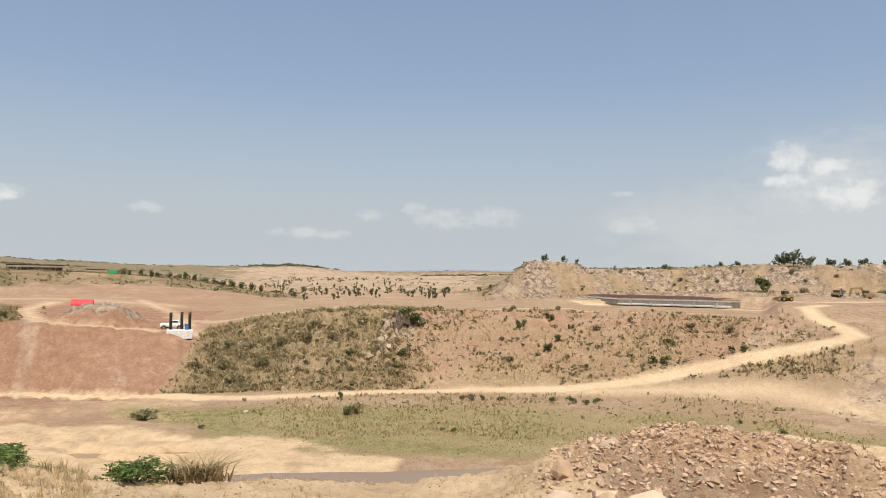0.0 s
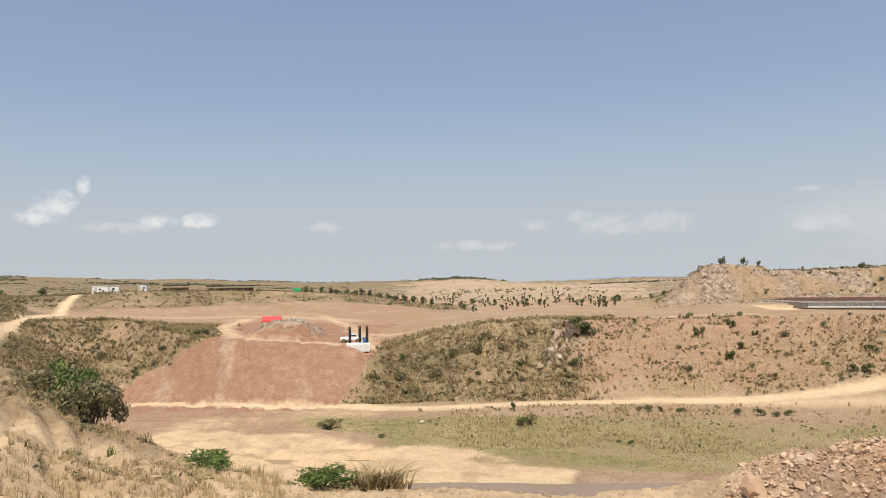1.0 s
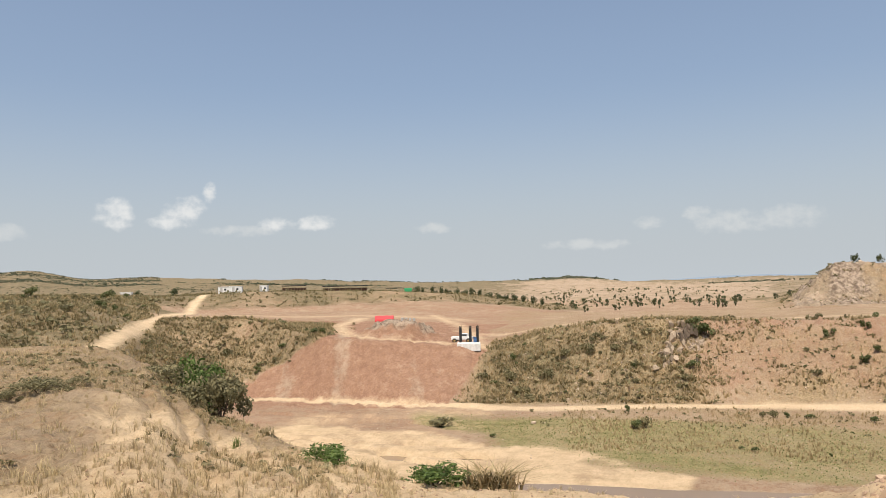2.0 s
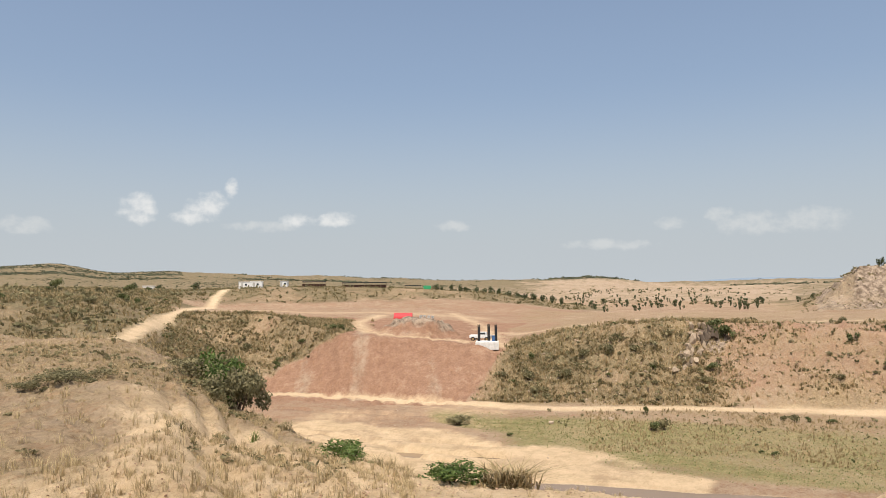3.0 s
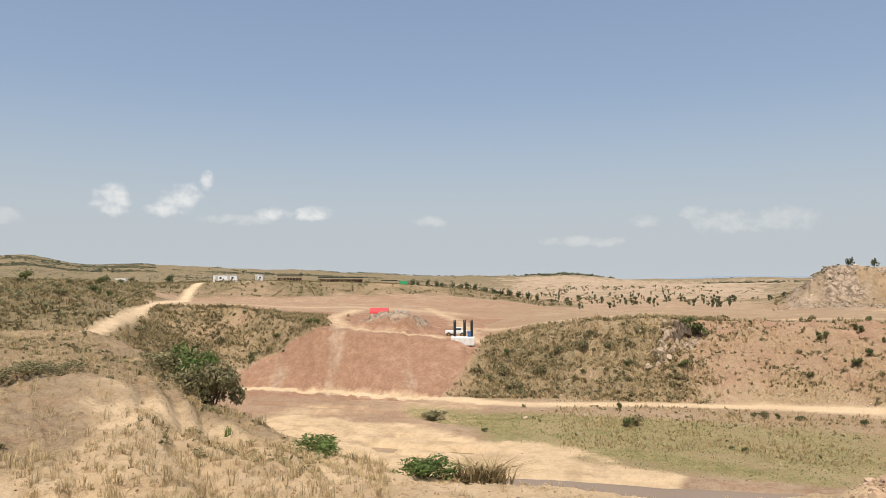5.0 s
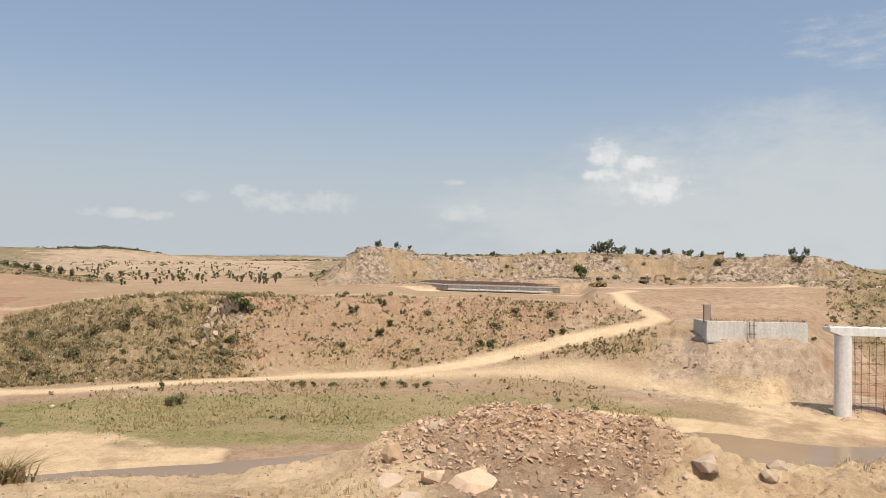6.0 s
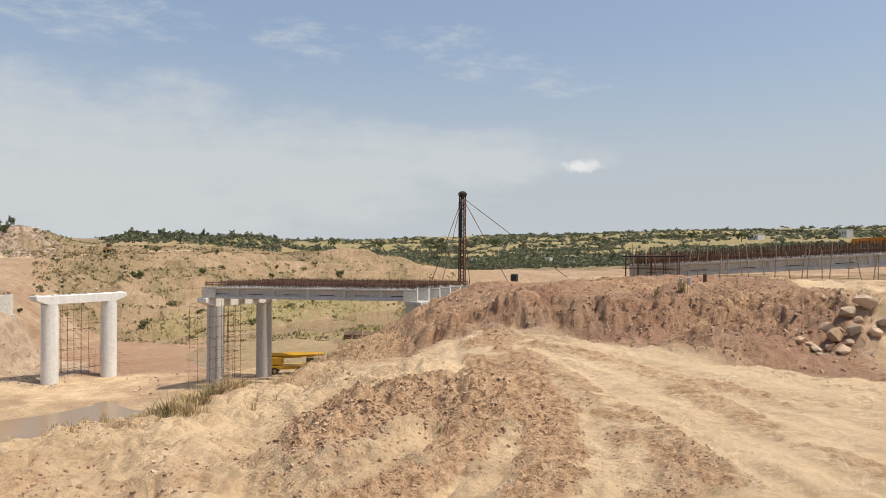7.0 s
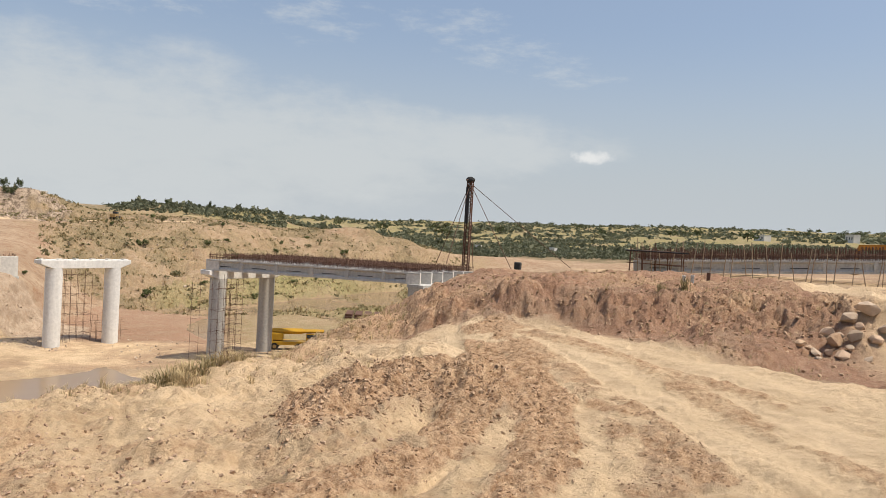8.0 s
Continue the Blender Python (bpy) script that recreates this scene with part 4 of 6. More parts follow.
b0, b1 = sighted(-82.9, 75, -1.45), sighted(-101.5, 80, -0.2)
c_dir = (b1 - b0)
c2 = girder("grey precast girder propped with poles, rusty bars on top", MAT_CONCRETE, 1.15, c_dir.length, group="girders in the near casting yard", bars=330)
flat = math.degrees(math.atan2(c_dir.y, c_dir.x))
tilt = -math.degrees(math.asin(c_dir.z / c_dir.length))
for k in range(3):
    o = b0 + Vector((1.0, 0.12, 0)) * 2.1 * k
    m = pose(o.x, o.y, o.z + 0.03 * k, 0, tilt, flat)
    if k == 0:
        c2.matrix_basis = m
    else:
        copy_thing(c2, m)
for k in range(26):
    f = (k + random.uniform(0.1, 0.9)) / 26
    o = b0 + c_dir * f
    g = Vector((o.x - 1.0, o.y, height_xy(o.x - 1.0, o.y) - 0.1))
    prop = thing("timber_prop", "thin bare wooden pole leaning on a girder", "pole", g, 0, "girder props")
    bm = bmesh.new()
    rod(bm, (0, 0, 0), (random.uniform(0.5, 1.0), random.uniform(-0.5, 0.5), random.uniform(2.3, 3.6)), 0.05, 0.04, seg=6)
    part("pole", bm, MAT_POLE, prop)
st = sighted(-83.2, 73.5, -2.4)
stage = thing("scaffold", "timber pole scaffold with a dark plank platform", "scaffold", (st.x, st.y, height_xy(st.x, st.y)), flat, "girder scaffolds")
bm = bmesh.new()
scaffold(bm, -0.8, 4.0, -1.6, 0.2, 0.0, 2.5, 1.2, 0.045)
part("pole_frame", bm, MAT_REBAR, stage)
boxes("platform", MAT_DARK, stage, [((1.6, -0.7, 2.15), (5.6, 2.0, 0.1))], 0.0, "dark plank platform")
boxes("lower_board", MAT_POLE, stage, [((0.6, -1.2, 1.3), (2.6, 0.5, 0.06))])


# ---- machines, cabins and tents ----
def wheel(name_parent, x, y, r, wdt):
    bm = bmesh.new()
    rod(bm, (x, y - wdt / 2, r), (x, y + wdt / 2, r), r, seg=18)
    wh = part("wheel", bm, MAT_TYRE, name_parent)
    bm = bmesh.new()
    rod(bm, (x, y - wdt / 2 - 0.02, r), (x, y + wdt / 2 + 0.02, r), r * 0.5, seg=12)
    part("rim", bm, MAT_DUST, wh)


def dump_truck(at, turn, label, paint):
    t = thing("dump_truck", label, "truck", at, turn, "site trucks")
    boxes("chassis", MAT_DARK, t, [((0, 0, 0.85), (5.6, 0.9, 0.25))])
    boxes("cab", paint, t, [((2.2, 0, 1.65), (1.3, 2.1, 1.5))], 0.1)
    boxes("windscreen", MAT_GLASS, t, [((2.86, 0, 1.95), (0.06, 1.7, 0.6))], 0.02)
    bm = bmesh.new()
    box(bm, Vector((-0.7, 0, 1.2)), (3.9, 2.2, 0.12))
    for y in (-1.1, 1.1):
        box(bm, Vector((-0.7, y, 1.75)), (3.9, 0.1, 1.1))
    for x in (-2.65, 1.25):
        box(bm, Vector((x, 0, 1.75)), (0.1, 2.2, 1.1))
    part("tipper_body", bm, MAT_BLUE if paint is MAT_DUST else paint, t, "open steel tipper body")
    for x in (-1.9, -0.8, 2.0):
        for y in (-0.95, 0.95):
            wheel(t, x, y, 0.5, 0.35)
    return t


def loader(at, turn, label):
    t = thing("wheel_loader", label, "loader", at, turn, "earth movers")
    boxes("body", MAT_DUST, t, [((-1.1, 0, 1.35), (2.4, 1.7, 0.9)), ((0.6, 0, 1.1), (1.4, 1.1, 0.6))], 0.08)
    boxes("cab", MAT_DUST, t, [((-0.1, 0, 2.3), (1.2, 1.3, 1.2))], 0.08)
    boxes("cab_glass", MAT_GLASS, t, [((-0.1, 0, 2.4), (1.24, 1.34, 0.7))], 0.02)
    bm = bmesh.new()
    for y in (-0.5, 0.5):
        rod(bm, (0.6, y, 1.6), (2.4, y, 0.7), 0.13, seg=6)
    part("lift_arm", bm, MAT_DUST, t)
    bm = bmesh.new()
    box(bm, Vector((2.6, 0, 0.35)), (0.9, 2.3, 0.12))
    box(bm, Vector((2.25, 0, 0.75)), (0.12, 2.3, 0.8))
    for y in (-1.1, 1.1):
        box(bm, Vector((2.55, y, 0.65)), (0.7, 0.08, 0.6))
    part("bucket", bm, MAT_DUST, t)
    for x in (-1.3, 1.0):
        for y in (-0.85, 0.85):
            wheel(t, x, y, 0.62, 0.45)
    return t


def excavator(at, turn, paint, label, reach=1.0):
    t = thing("excavator", label, "excavator", at, turn, "earth movers")
    for y in (-1.1, 1.1):
        boxes("crawler_track", MAT_TYRE, t, [((0, y, 0.45), (3.6, 0.55, 0.85))], 0.25)
    boxes("house", paint, t, [((-0.5, 0, 1.6), (2.6, 2.4, 1.1))], 0.12)
    boxes("cab", paint, t, [((0.5, 0.75, 2.2), (1.4, 0.95, 1.5))], 0.1)
    boxes("cab_glass", MAT_GLASS, t, [((0.55, 0.75, 2.45), (1.44, 0.99, 0.7))], 0.02)
    bm = bmesh.new()
    knee = Vector((3.4 * reach, 0, 3.7))
    for p, q in (((0.7, -0.2, 1.9), (2.0 * reach, -0.2, 3.5)), ((2.0 * reach, -0.2, 3.5), (knee.x + 1.6, -0.2, 3.3))):
        p, q = Vector(p), Vector(q)
        d = q - p
        box(bm, (p + q) / 2, (d.length + 0.3, 0.45, 0.55), d.to_track_quat("X", "Z").to_matrix())
    part("boom", bm, paint, t)
    bm = bmesh.new()
    p, q = Vector((knee.x + 1.6, -0.2, 3.4)), Vector((knee.x + 2.2, -0.2, 1.2))
    box(bm, (p + q) / 2, ((q - p).length, 0.4, 0.45), (q - p).to_track_quat("X", "Z").to_matrix())
    part("dipper_arm", bm, paint, t)
    boxes("bucket", MAT_DUST, t, [((knee.x + 2.1, -0.2, 0.8), (0.8, 1.0, 0.8))], 0.2)
    return t


SMALL = Matrix.Diagonal((0.7, 0.7, 0.7, 1))
plateau_machines = [dump_truck(spot(-27.9, 172), -125, "dark dusty tipper truck parked on the plateau track", MAT_DUST), loader(spot(-24.6, 152), 195, "dusty ochre wheel loader standing by the track"), excavator(spot(-29.6, 172), 170, MAT_DUST, "dusty ochre excavator working at the cut bank", 0.7), loader(spot(-44.7, 186), 20, "dusty dark loader far off on the plateau edge")]
for ob in plateau_machines:
    ob.matrix_basis = ob.matrix_basis @ SMALL
excavator(spot(-101.0, 88), 60, MAT_ORANGE, "orange excavator with its boom raised behind girders", 1.15)

# yellow mobile crane beside the pier
cr = spot(-57.0, 92)
crane = thing("mobile_crane", "yellow mobile crane with a lowered boom beside the pier", "crane", cr, -62)
crane.scale = (0.86, 0.86, 0.86)
boxes("chassis", MAT_YELLOW, crane, [((0, 0, 1.0), (7.4, 2.2, 0.5)), ((-2.6, 0, 1.35), (1.6, 2.1, 0.5))], 0.06)
boxes("driver_cab", MAT_YELLOW, crane, [((3.3, 0.4, 1.75), (1.1, 1.3, 1.2))], 0.1)
boxes("cab_glass", MAT_GLASS, crane, [((3.4, 0.4, 1.95), (1.12, 1.34, 0.5))], 0.02)
boxes("turntable_house", MAT_YELLOW, crane, [((-1.6, 0, 1.9), (2.4, 2.0, 1.0))], 0.1)
bm = bmesh.new()
rod(bm, (-2.4, 0, 2.5), (5.2, 0, 2.75), 0.34, 0.26, seg=4)
rod(bm, (-2.4, 0, 2.5), (2.2, 0, 2.65), 0.42, 0.40, seg=4)
part("telescopic_boom", bm, MAT_YELLOW, crane)
boxes("hook_block", MAT_DARK, crane, [((5.0, 0, 1.9), (0.3, 0.4, 0.5))], 0.05)
for x in (-2.7, -1.5, 1.8, 3.0):
    for y in (-0.95, 0.95):
        wheel(crane, x, y, 0.52, 0.4)

# site cabins
for h, d, wdt, turn in ((37.55, 226, 3.3, 30), (36.7, 224, 3.4, 30), (34.7, 228, 2.2, 25)):
    p = spot(h, d, 0.1)
    c = thing("site_cabin", "white boxy site cabin on the grassy plateau", "cabin", p, turn, "white site cabins")
    boxes("wall", MAT_WHITE, c, [((0, 0, 1.0), (wdt, 2.3, 1.9))], 0.03)
    boxes("roof", MAT_WHITE, c, [((0, 0, 2.0), (wdt + 0.2, 2.5, 0.12))], 0.03)
    boxes("window", MAT_GLASS, c, [((0.4, -1.17, 1.2), (0.6, 0.06, 0.5))])
    boxes("door", MAT_CONCRETE, c, [((-0.7, -1.17, 0.9), (0.65, 0.06, 1.6))])
for h0, h1, d in ((33.4, 31.6, 226), (30.4, 27.0, 222)):
    p0, p1 = spot(h0, d, 0.1), spot(h1, d, 0.1)
    mid = (p0 + p1) / 2
    ln = (p1 - p0).length
    c = thing("open_shed", "long dark open shed over stacked girders", "shed", mid, math.degrees(math.atan2((p1 - p0).y, (p1 - p0).x)), "long sheds")
    boxes("roof", MAT_DARK, c, [((0, 0, 1.75), (ln, 3.0, 0.25))], 0.03)
    boxes("girder_pile", MAT_REBAR, c, [((0, 0, 0.7), (ln * 0.96, 1.6, 0.9))], 0.05)
    for k in range(9):
        boxes("post", MAT_POLE, c, [((ln * (k / 8 - 0.5) * 0.97, -1.4, 0.85), (0.16, 0.16, 1.8))])
p = spot(25.0, 214, 0.1)
c = thing("canopy", "low dark canopy on short posts", "canopy", p, 25)
boxes("roof", MAT_DARK, c, [((0, 0, 1.05), (4.6, 2.6, 0.2))], 0.05)
for x in (-2.1, 2.1):
    boxes("post", MAT_POLE, c, [((x, -1.1, 0.5), (0.12, 0.12, 1.1))])
p = spot(23.9, 213, 0.1)
c = thing("storage_tent", "small bright green tarpaulin tent on the ridge", "tent", p, 22)
boxes("cover", MAT_GREEN_CLOTH, c, [((0, 0, 0.6), (2.2, 1.6, 1.2))], 0.2)
boxes("base_frame", MAT_POLE, c, [((0, 0, 0.05), (2.3, 1.7, 0.1))])


def arched(length, radius, tall, seg=12):
    bm = bmesh.new()
    rows = []
    for x in np.linspace(-length / 2, length / 2, 9):
        sag = 0.03 * math.sin(x * 4)
        rows.append([bm.verts.new((x, -radius * math.cos(math.pi * k / seg), (tall + sag) * math.sin(math.pi * k / seg))) for k in range(seg + 1)])
    for r0, r1 in zip(rows, rows[1:]):
        for k in range(seg):
            bm.faces.new((r0[k], r0[k + 1], r1[k + 1], r1[k]))
    bm.faces.new(rows[0][::-1])
    bm.faces.new(rows[-1])
    bmesh.ops.recalc_face_normals(bm, faces=bm.faces)
    return bm


p = spot(25.75, 152, 0.05)
c = thing("arched_tent", "red arched tarpaulin tent on bare earth", "tent", p, 22)
part("cover", arched(3.7, 1.2, 1.15), MAT_RED_CLOTH, c, smooth_faces=False)
boxes("skirt", MAT_RED_CLOTH, c, [((0, 1.2, 0.12), (3.8, 0.08, 0.25)), ((0, -1.2, 0.12), (3.8, 0.08, 0.25))])
for k in range(4):
    boxes("concrete_ring", MAT_CONCRETE, thing("concrete_block", "small pale concrete block on bare earth", "block", spot(24.4 - 0.3 * k, 152, 0.05), 10 * k, "blocks by the tent"), [((0, 0, 0.35), (0.5, 0.5, 0.8))], 0.05)

# pile cap on the mound with its column cages
p = spot(19.35, 113.4)
cap_z = EYE - 113.4 * math.tan(radians(4.4))
c = thing("pile_cap", "white square concrete pile cap on the mound's shoulder", "foundation", (p.x, p.y, cap_z - 0.15), 19)
boxes("slab", MAT_PIER_WHITE, c, [((0, 0.6, 0.25), (3.5, 3.8, 1.15))], 0.05)
for x, y in ((-1.25, 1.7), (0.25, 1.9), (1.35, 1.5)):
    bm = bmesh.new()
    rod(bm, (x, y, 0.8), (x, y, 3.0), 0.17, seg=14)
    for k in range(10):
        a = k * math.pi / 5
        rod(bm, (x + 0.17 * math.cos(a), y + 0.17 * math.sin(a), 0.8), (x + 0.17 * math.cos(a), y + 0.17 * math.sin(a), 3.3 + random.uniform(-0.1, 0.1)), 0.035, seg=4)
    part("column_cage", bm, MAT_DARK, c, "dark upright steel column cage")
boxes("formwork", MAT_BLUE, c, [((0.95, 1.3, 1.2), (0.5, 0.6, 0.9))], 0.04, "blue steel formwork")
pk = spot(19.85, 119.5)
c = thing("pickup_truck", "small white pickup parked behind the foundation", "pickup", pk, 10)
boxes("body", MAT_WHITE, c, [((0, 0, 0.75), (3.4, 1.5, 0.5)), ((0.3, 0, 1.2), (1.3, 1.4, 0.5))], 0.1)
boxes("window", MAT_GLASS, c, [((0.3, 0, 1.25), (1.1, 1.44, 0.3))])
for x in (-1.1, 1.1):
    for y in (-0.7, 0.7):
        wheel(c, x, y, 0.36, 0.2)

# white container office by the near casting yard
oc = spot(-102.4, 70, 0.05)
c = thing("container_office", "white ribbed container office on stony ground", "cabin", oc, 62)
boxes("shell", MAT_WHITE, c, [((0, 0, 1.25), (6.0, 2.4, 2.5))], 0.03)
boxes("end_window", MAT_GLASS, c, [((0.0, 1.22, 1.5), (0.7, 0.05, 0.8)), ((3.01, 0.3, 1.5), (0.05, 0.6, 0.8))])
for k in range(5):
    boxes("rib", MAT_WHITE, c, [((0, 1.24, 0.4 + 0.45 * k), (5.9, 0.07, 0.12))], 0.0)
    boxes("rib", MAT_WHITE, c, [((0, -1.24, 0.4 + 0.45 * k), (5.9, 0.07, 0.12))], 0.0)

# far houses
MAT_HOUSE = plain("house_plaster", (0.62, 0.60, 0.56), 0.8, 0.1, 0.5)
for h, d, wdt, tall, turn in ((-35.6, 300, 5, 2.4, 10), (-36.9, 300, 4, 3.0, 10), (-40.0, 240, 3, 1.6, 0), (-91.6, 900, 16, 7, 40), (-97.2, 900, 13, 9, 30), (-71.2, 430, 5, 3, 10), (-76.9, 430, 4, 3, 60), (44.2, 300, 4, 2.0, 30)):
    p = spot(h, d, 0.3)
    c = thing("house", "small flat-roofed plastered house far off among trees", "house", p, turn, "far houses")
    boxes("wall", MAT_HOUSE, c, [((0, 0, tall / 2), (wdt, wdt * 0.6, tall))], 0.05)
    boxes("roof", MAT_HOUSE, c, [((0, 0, tall + 0.1), (wdt * 1.04, wdt * 0.64, 0.25))], 0.05)
    for k in (-0.3, 0.0, 0.3):
        for s in (-1, 1):
            boxes("window", MAT_GLASS, c, [((wdt * k, s * wdt * 0.301, tall * 0.55), (wdt * 0.12, 0.06, tall * 0.3))])
# short marker posts and a drum near the cut terrace
for h, d, tall in ((-86.5, 46, 0.5), (-87.1, 46, 0.55), (-88.2, 45, 0.85)):
    mk = thing("marker_post", "short weathered marker post on the terrace edge", "post", spot(h, d, 0.05), 0, "marker posts")
    boxes("post", MAT_CONCRETE if tall < 0.8 else MAT_REBAR, mk, [((0, 0, tall / 2), (0.3 if tall < 0.8 else 0.14, 0.2, tall))], 0.02)
mk = thing("drum_bin", "small dark steel drum on two legs", "drum", spot(-74.3, 60, 0.05))
boxes("drum", MAT_DARK, mk, [((0, 0, 0.6), (0.6, 0.5, 0.6))], 0.1)
for x in (-0.2, 0.2):
    boxes("leg", MAT_REBAR, mk, [((x, 0, 0.2), (0.1, 0.1, 0.6))])


# ---- plants ----
def leafy(name, dark, light, rough_leaf=0.6):
    m, nt, b = material(name, rough_leaf)
    g = nt.nodes.new("ShaderNodeNewGeometry")
    o = nt.nodes.new("ShaderNodeObjectInfo")
    v = calc(nt, "ADD", calc(nt, "MULTIPLY", g.outputs["Random Per Island"], 0.7), calc(nt, "MULTIPLY", o.outputs["Random"], 0.3))
    v = calc(nt, "ADD", v, calc(nt, "MULTIPLY", calc(nt, "SUBTRACT", grain(nt, 0.12, 3), 0.5), 1.2))
    nt.links.new(mix(nt, ramp(nt, v, 0.1, 0.95), dark, light), b.inputs["Base Color"])
    b.inputs["Specular IOR Level"].default_value = 0.15
    thin = nt.nodes.new("ShaderNodeBsdfTranslucent")
    nt.links.new(b.inputs["Base Color"].links[0].from_socket, thin.inputs["Color"])
    both = nt.nodes.new("ShaderNodeMixShader")
    both.inputs[0].default_value = 0.35
    nt.links.new(b.outputs[0], both.inputs[1])
    nt.links.new(thin.outputs[0], both.inputs[2])
    nt.links.new(both.outputs[0], nt.nodes["Material Output"].inputs["Surface"])
    return m


MAT_BUSH = leafy("green_leaves", (0.075, 0.095, 0.035), (0.19, 0.20, 0.085))
MAT_BRIGHT = leafy("fresh_leaves", (0.06, 0.10, 0.025), (0.19, 0.25, 0.075))
MAT_SCRUB = leafy("grey_green_scrub", (0.15, 0.14, 0.07), (0.33, 0.285, 0.155))
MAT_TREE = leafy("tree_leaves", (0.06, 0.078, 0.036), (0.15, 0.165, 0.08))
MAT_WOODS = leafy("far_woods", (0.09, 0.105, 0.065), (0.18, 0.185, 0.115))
MAT_DRYGRASS = leafy("dry_grass", (0.33, 0.25, 0.13), (0.60, 0.47, 0.27), 0.8)
MAT_OLIVEGRASS = leafy("olive_grass", (0.20, 0.165, 0.08), (0.44, 0.35, 0.19), 0.8)
MAT_GREENGRASS = leafy("green_grass", (0.10, 0.14, 0.035), (0.25, 0.28, 0.09), 0.8)
MAT_BARK = plain("bark", (0.12, 0.085, 0.06), 0.9, 0.3, 4.0)
rng = np.random.default_rng(11)


def leaves(count, size, lobes, flat=0.8):
    """Leaf quads spread through several lobes; about 1 m wide, from z = 0 up."""
    centres = rng.normal(0, 0.24, (lobes, 3)) * (1, 1, 0.55) + (0, 0, 0.42 * flat)
    radius = rng.uniform(0.16, 0.32, lobes)
    k = rng.integers(0, lobes, count)
    d = rng.normal(size=(count, 3))
    d /= np.linalg.norm(d, axis=1)[:, None]
    p = centres[k] + d * (radius[k] * rng.uniform(0.55, 1.05, count))[:, None] * (1, 1, flat)
    p[:, 2] = np.maximum(p[:, 2], 0.02)
    u = rng.normal(size=(count, 3))
    u /= np.linalg.norm(u, axis=1)[:, None]
    w = np.cross(u, d)
    w /= np.linalg.norm(w, axis=1)[:, None] + 1e-6
    s = (size * rng.uniform(0.6, 1.3, count))[:, None]
    quad = np.stack([p - u * s, p - w * s * 0.55, p + u * s, p + w * s * 0.55], 1)
    return quad.reshape(-1, 3), np.arange(count * 4).reshape(-1, 4)


def tuft(blades, spread, width=0.035):
    """Grass blades 1 m tall, each a bent strip of three."""
    v, f = [], []
    for k in range(blades):
        a, lean = rng.uniform(0, 6.28), rng.uniform(0.15, 1.0) * spread
        c, s = math.cos(a), math.sin(a)
        x0, y0, tall = rng.normal(0, 0.10), rng.normal(0, 0.10), rng.uniform(0.5, 1.0)
        px, py = -s * width, c * width
        n = len(v)
        for q, wd in ((0.0, 1.0), (0.55, 0.8)):
            x, y, z = x0 + c * lean * q * q, y0 + s * lean * q * q, tall * q
            v += [(x - px * wd, y - py * wd, z), (x + px * wd, y + py * wd, z)]
        v.append((x0 + c * lean, y0 + s * lean, tall * (1 - 0.25 * spread)))
        f += [(n, n + 1, n + 3, n + 2), (n + 2, n + 3, n + 4, n + 4)]
    return np.array(v), np.array(f)


def mesh_of(name, verts, faces, mat):
    """A mesh from arrays; a quad whose last corner repeats becomes a triangle."""
    me = bpy.data.meshes.new(name)
    tri = faces[:, 3] == faces[:, 2] if faces.shape[1] == 4 else np.ones(len(faces), bool)
    total = np.where(tri, 3, 4)
    start = np.concatenate([[0], np.cumsum(total)[:-1]])
    keep = np.ones(faces.shape, bool)
    if faces.shape[1] == 4:
        keep[tri, 3] = False
    me.vertices.add(len(verts))
    me.vertices.foreach_set("co", np.ascontiguousarray(verts, np.float32).ravel())
    flat_index = faces[keep].astype(np.int32)
    me.loops.add(len(flat_index))
    me.loops.foreach_set("vertex_index", flat_index)
    me.polygons.add(len(faces))
    me.polygons.foreach_set("loop_start", start.astype(np.int32))
    me.update(calc_edges=True)
    me.polygons.foreach_set("use_smooth", np.zeros(len(faces), bool))
    me.materials.append(mat)
    return me


def strew(name, shapes, spots, mat, label, category, tumble=False):
    """One object of kind stuff: many small shapes on spots (x, y, z, size, height)."""
    vs, fs, base = [], [], 0
    which = rng.integers(0, len(shapes), len(spots))
    for k, (v, f) in enumerate(shapes):
        s = spots[which == k]
        if not len(s):
            continue
        a = rng.uniform(0, 6.283, len(s))
        c, q = np.cos(a), np.sin(a)
        x, y, z = v[:, 0][None], v[:, 1][None], v[:, 2][None]
        if tumble:
            b = rng.uniform(0, 6.283, len(s))[:, None]
            x, y, z = x * np.ones_like(b), y * np.cos(b) - z * np.sin(b), y * np.sin(b) + z * np.cos(b)
        gx = (x * c[:, None] - y * q[:, None]) * s[:, 3:4] + s[:, 0:1]
        gy = (x * q[:, None] + y * c[:, None]) * s[:, 3:4] + s[:, 1:2]
        gz = z * s[:, 4:5] + s[:, 2:3]
        vs.append(np.stack([gx, gy, gz], -1).reshape(-1, 3))
        fs.append((f[None] + (np.arange(len(s)) * len(v))[:, None, None] + base).reshape(-1, f.shape[1]))
        base += len(s) * len(v)
    return tagged(new(name, mesh_of(name, np.concatenate(vs), np.concatenate(fs), mat)), label, category, kind="stuff")


def look_up(values, a, d):
    j = np.clip(np.interp(-a, -headings, np.arange(len(headings))), 0, len(headings) - 1).astype(int)
    i = np.clip(np.interp(d, radii, np.arange(len(radii))), 0, len(radii) - 1).astype(int)
    return values[i, j]


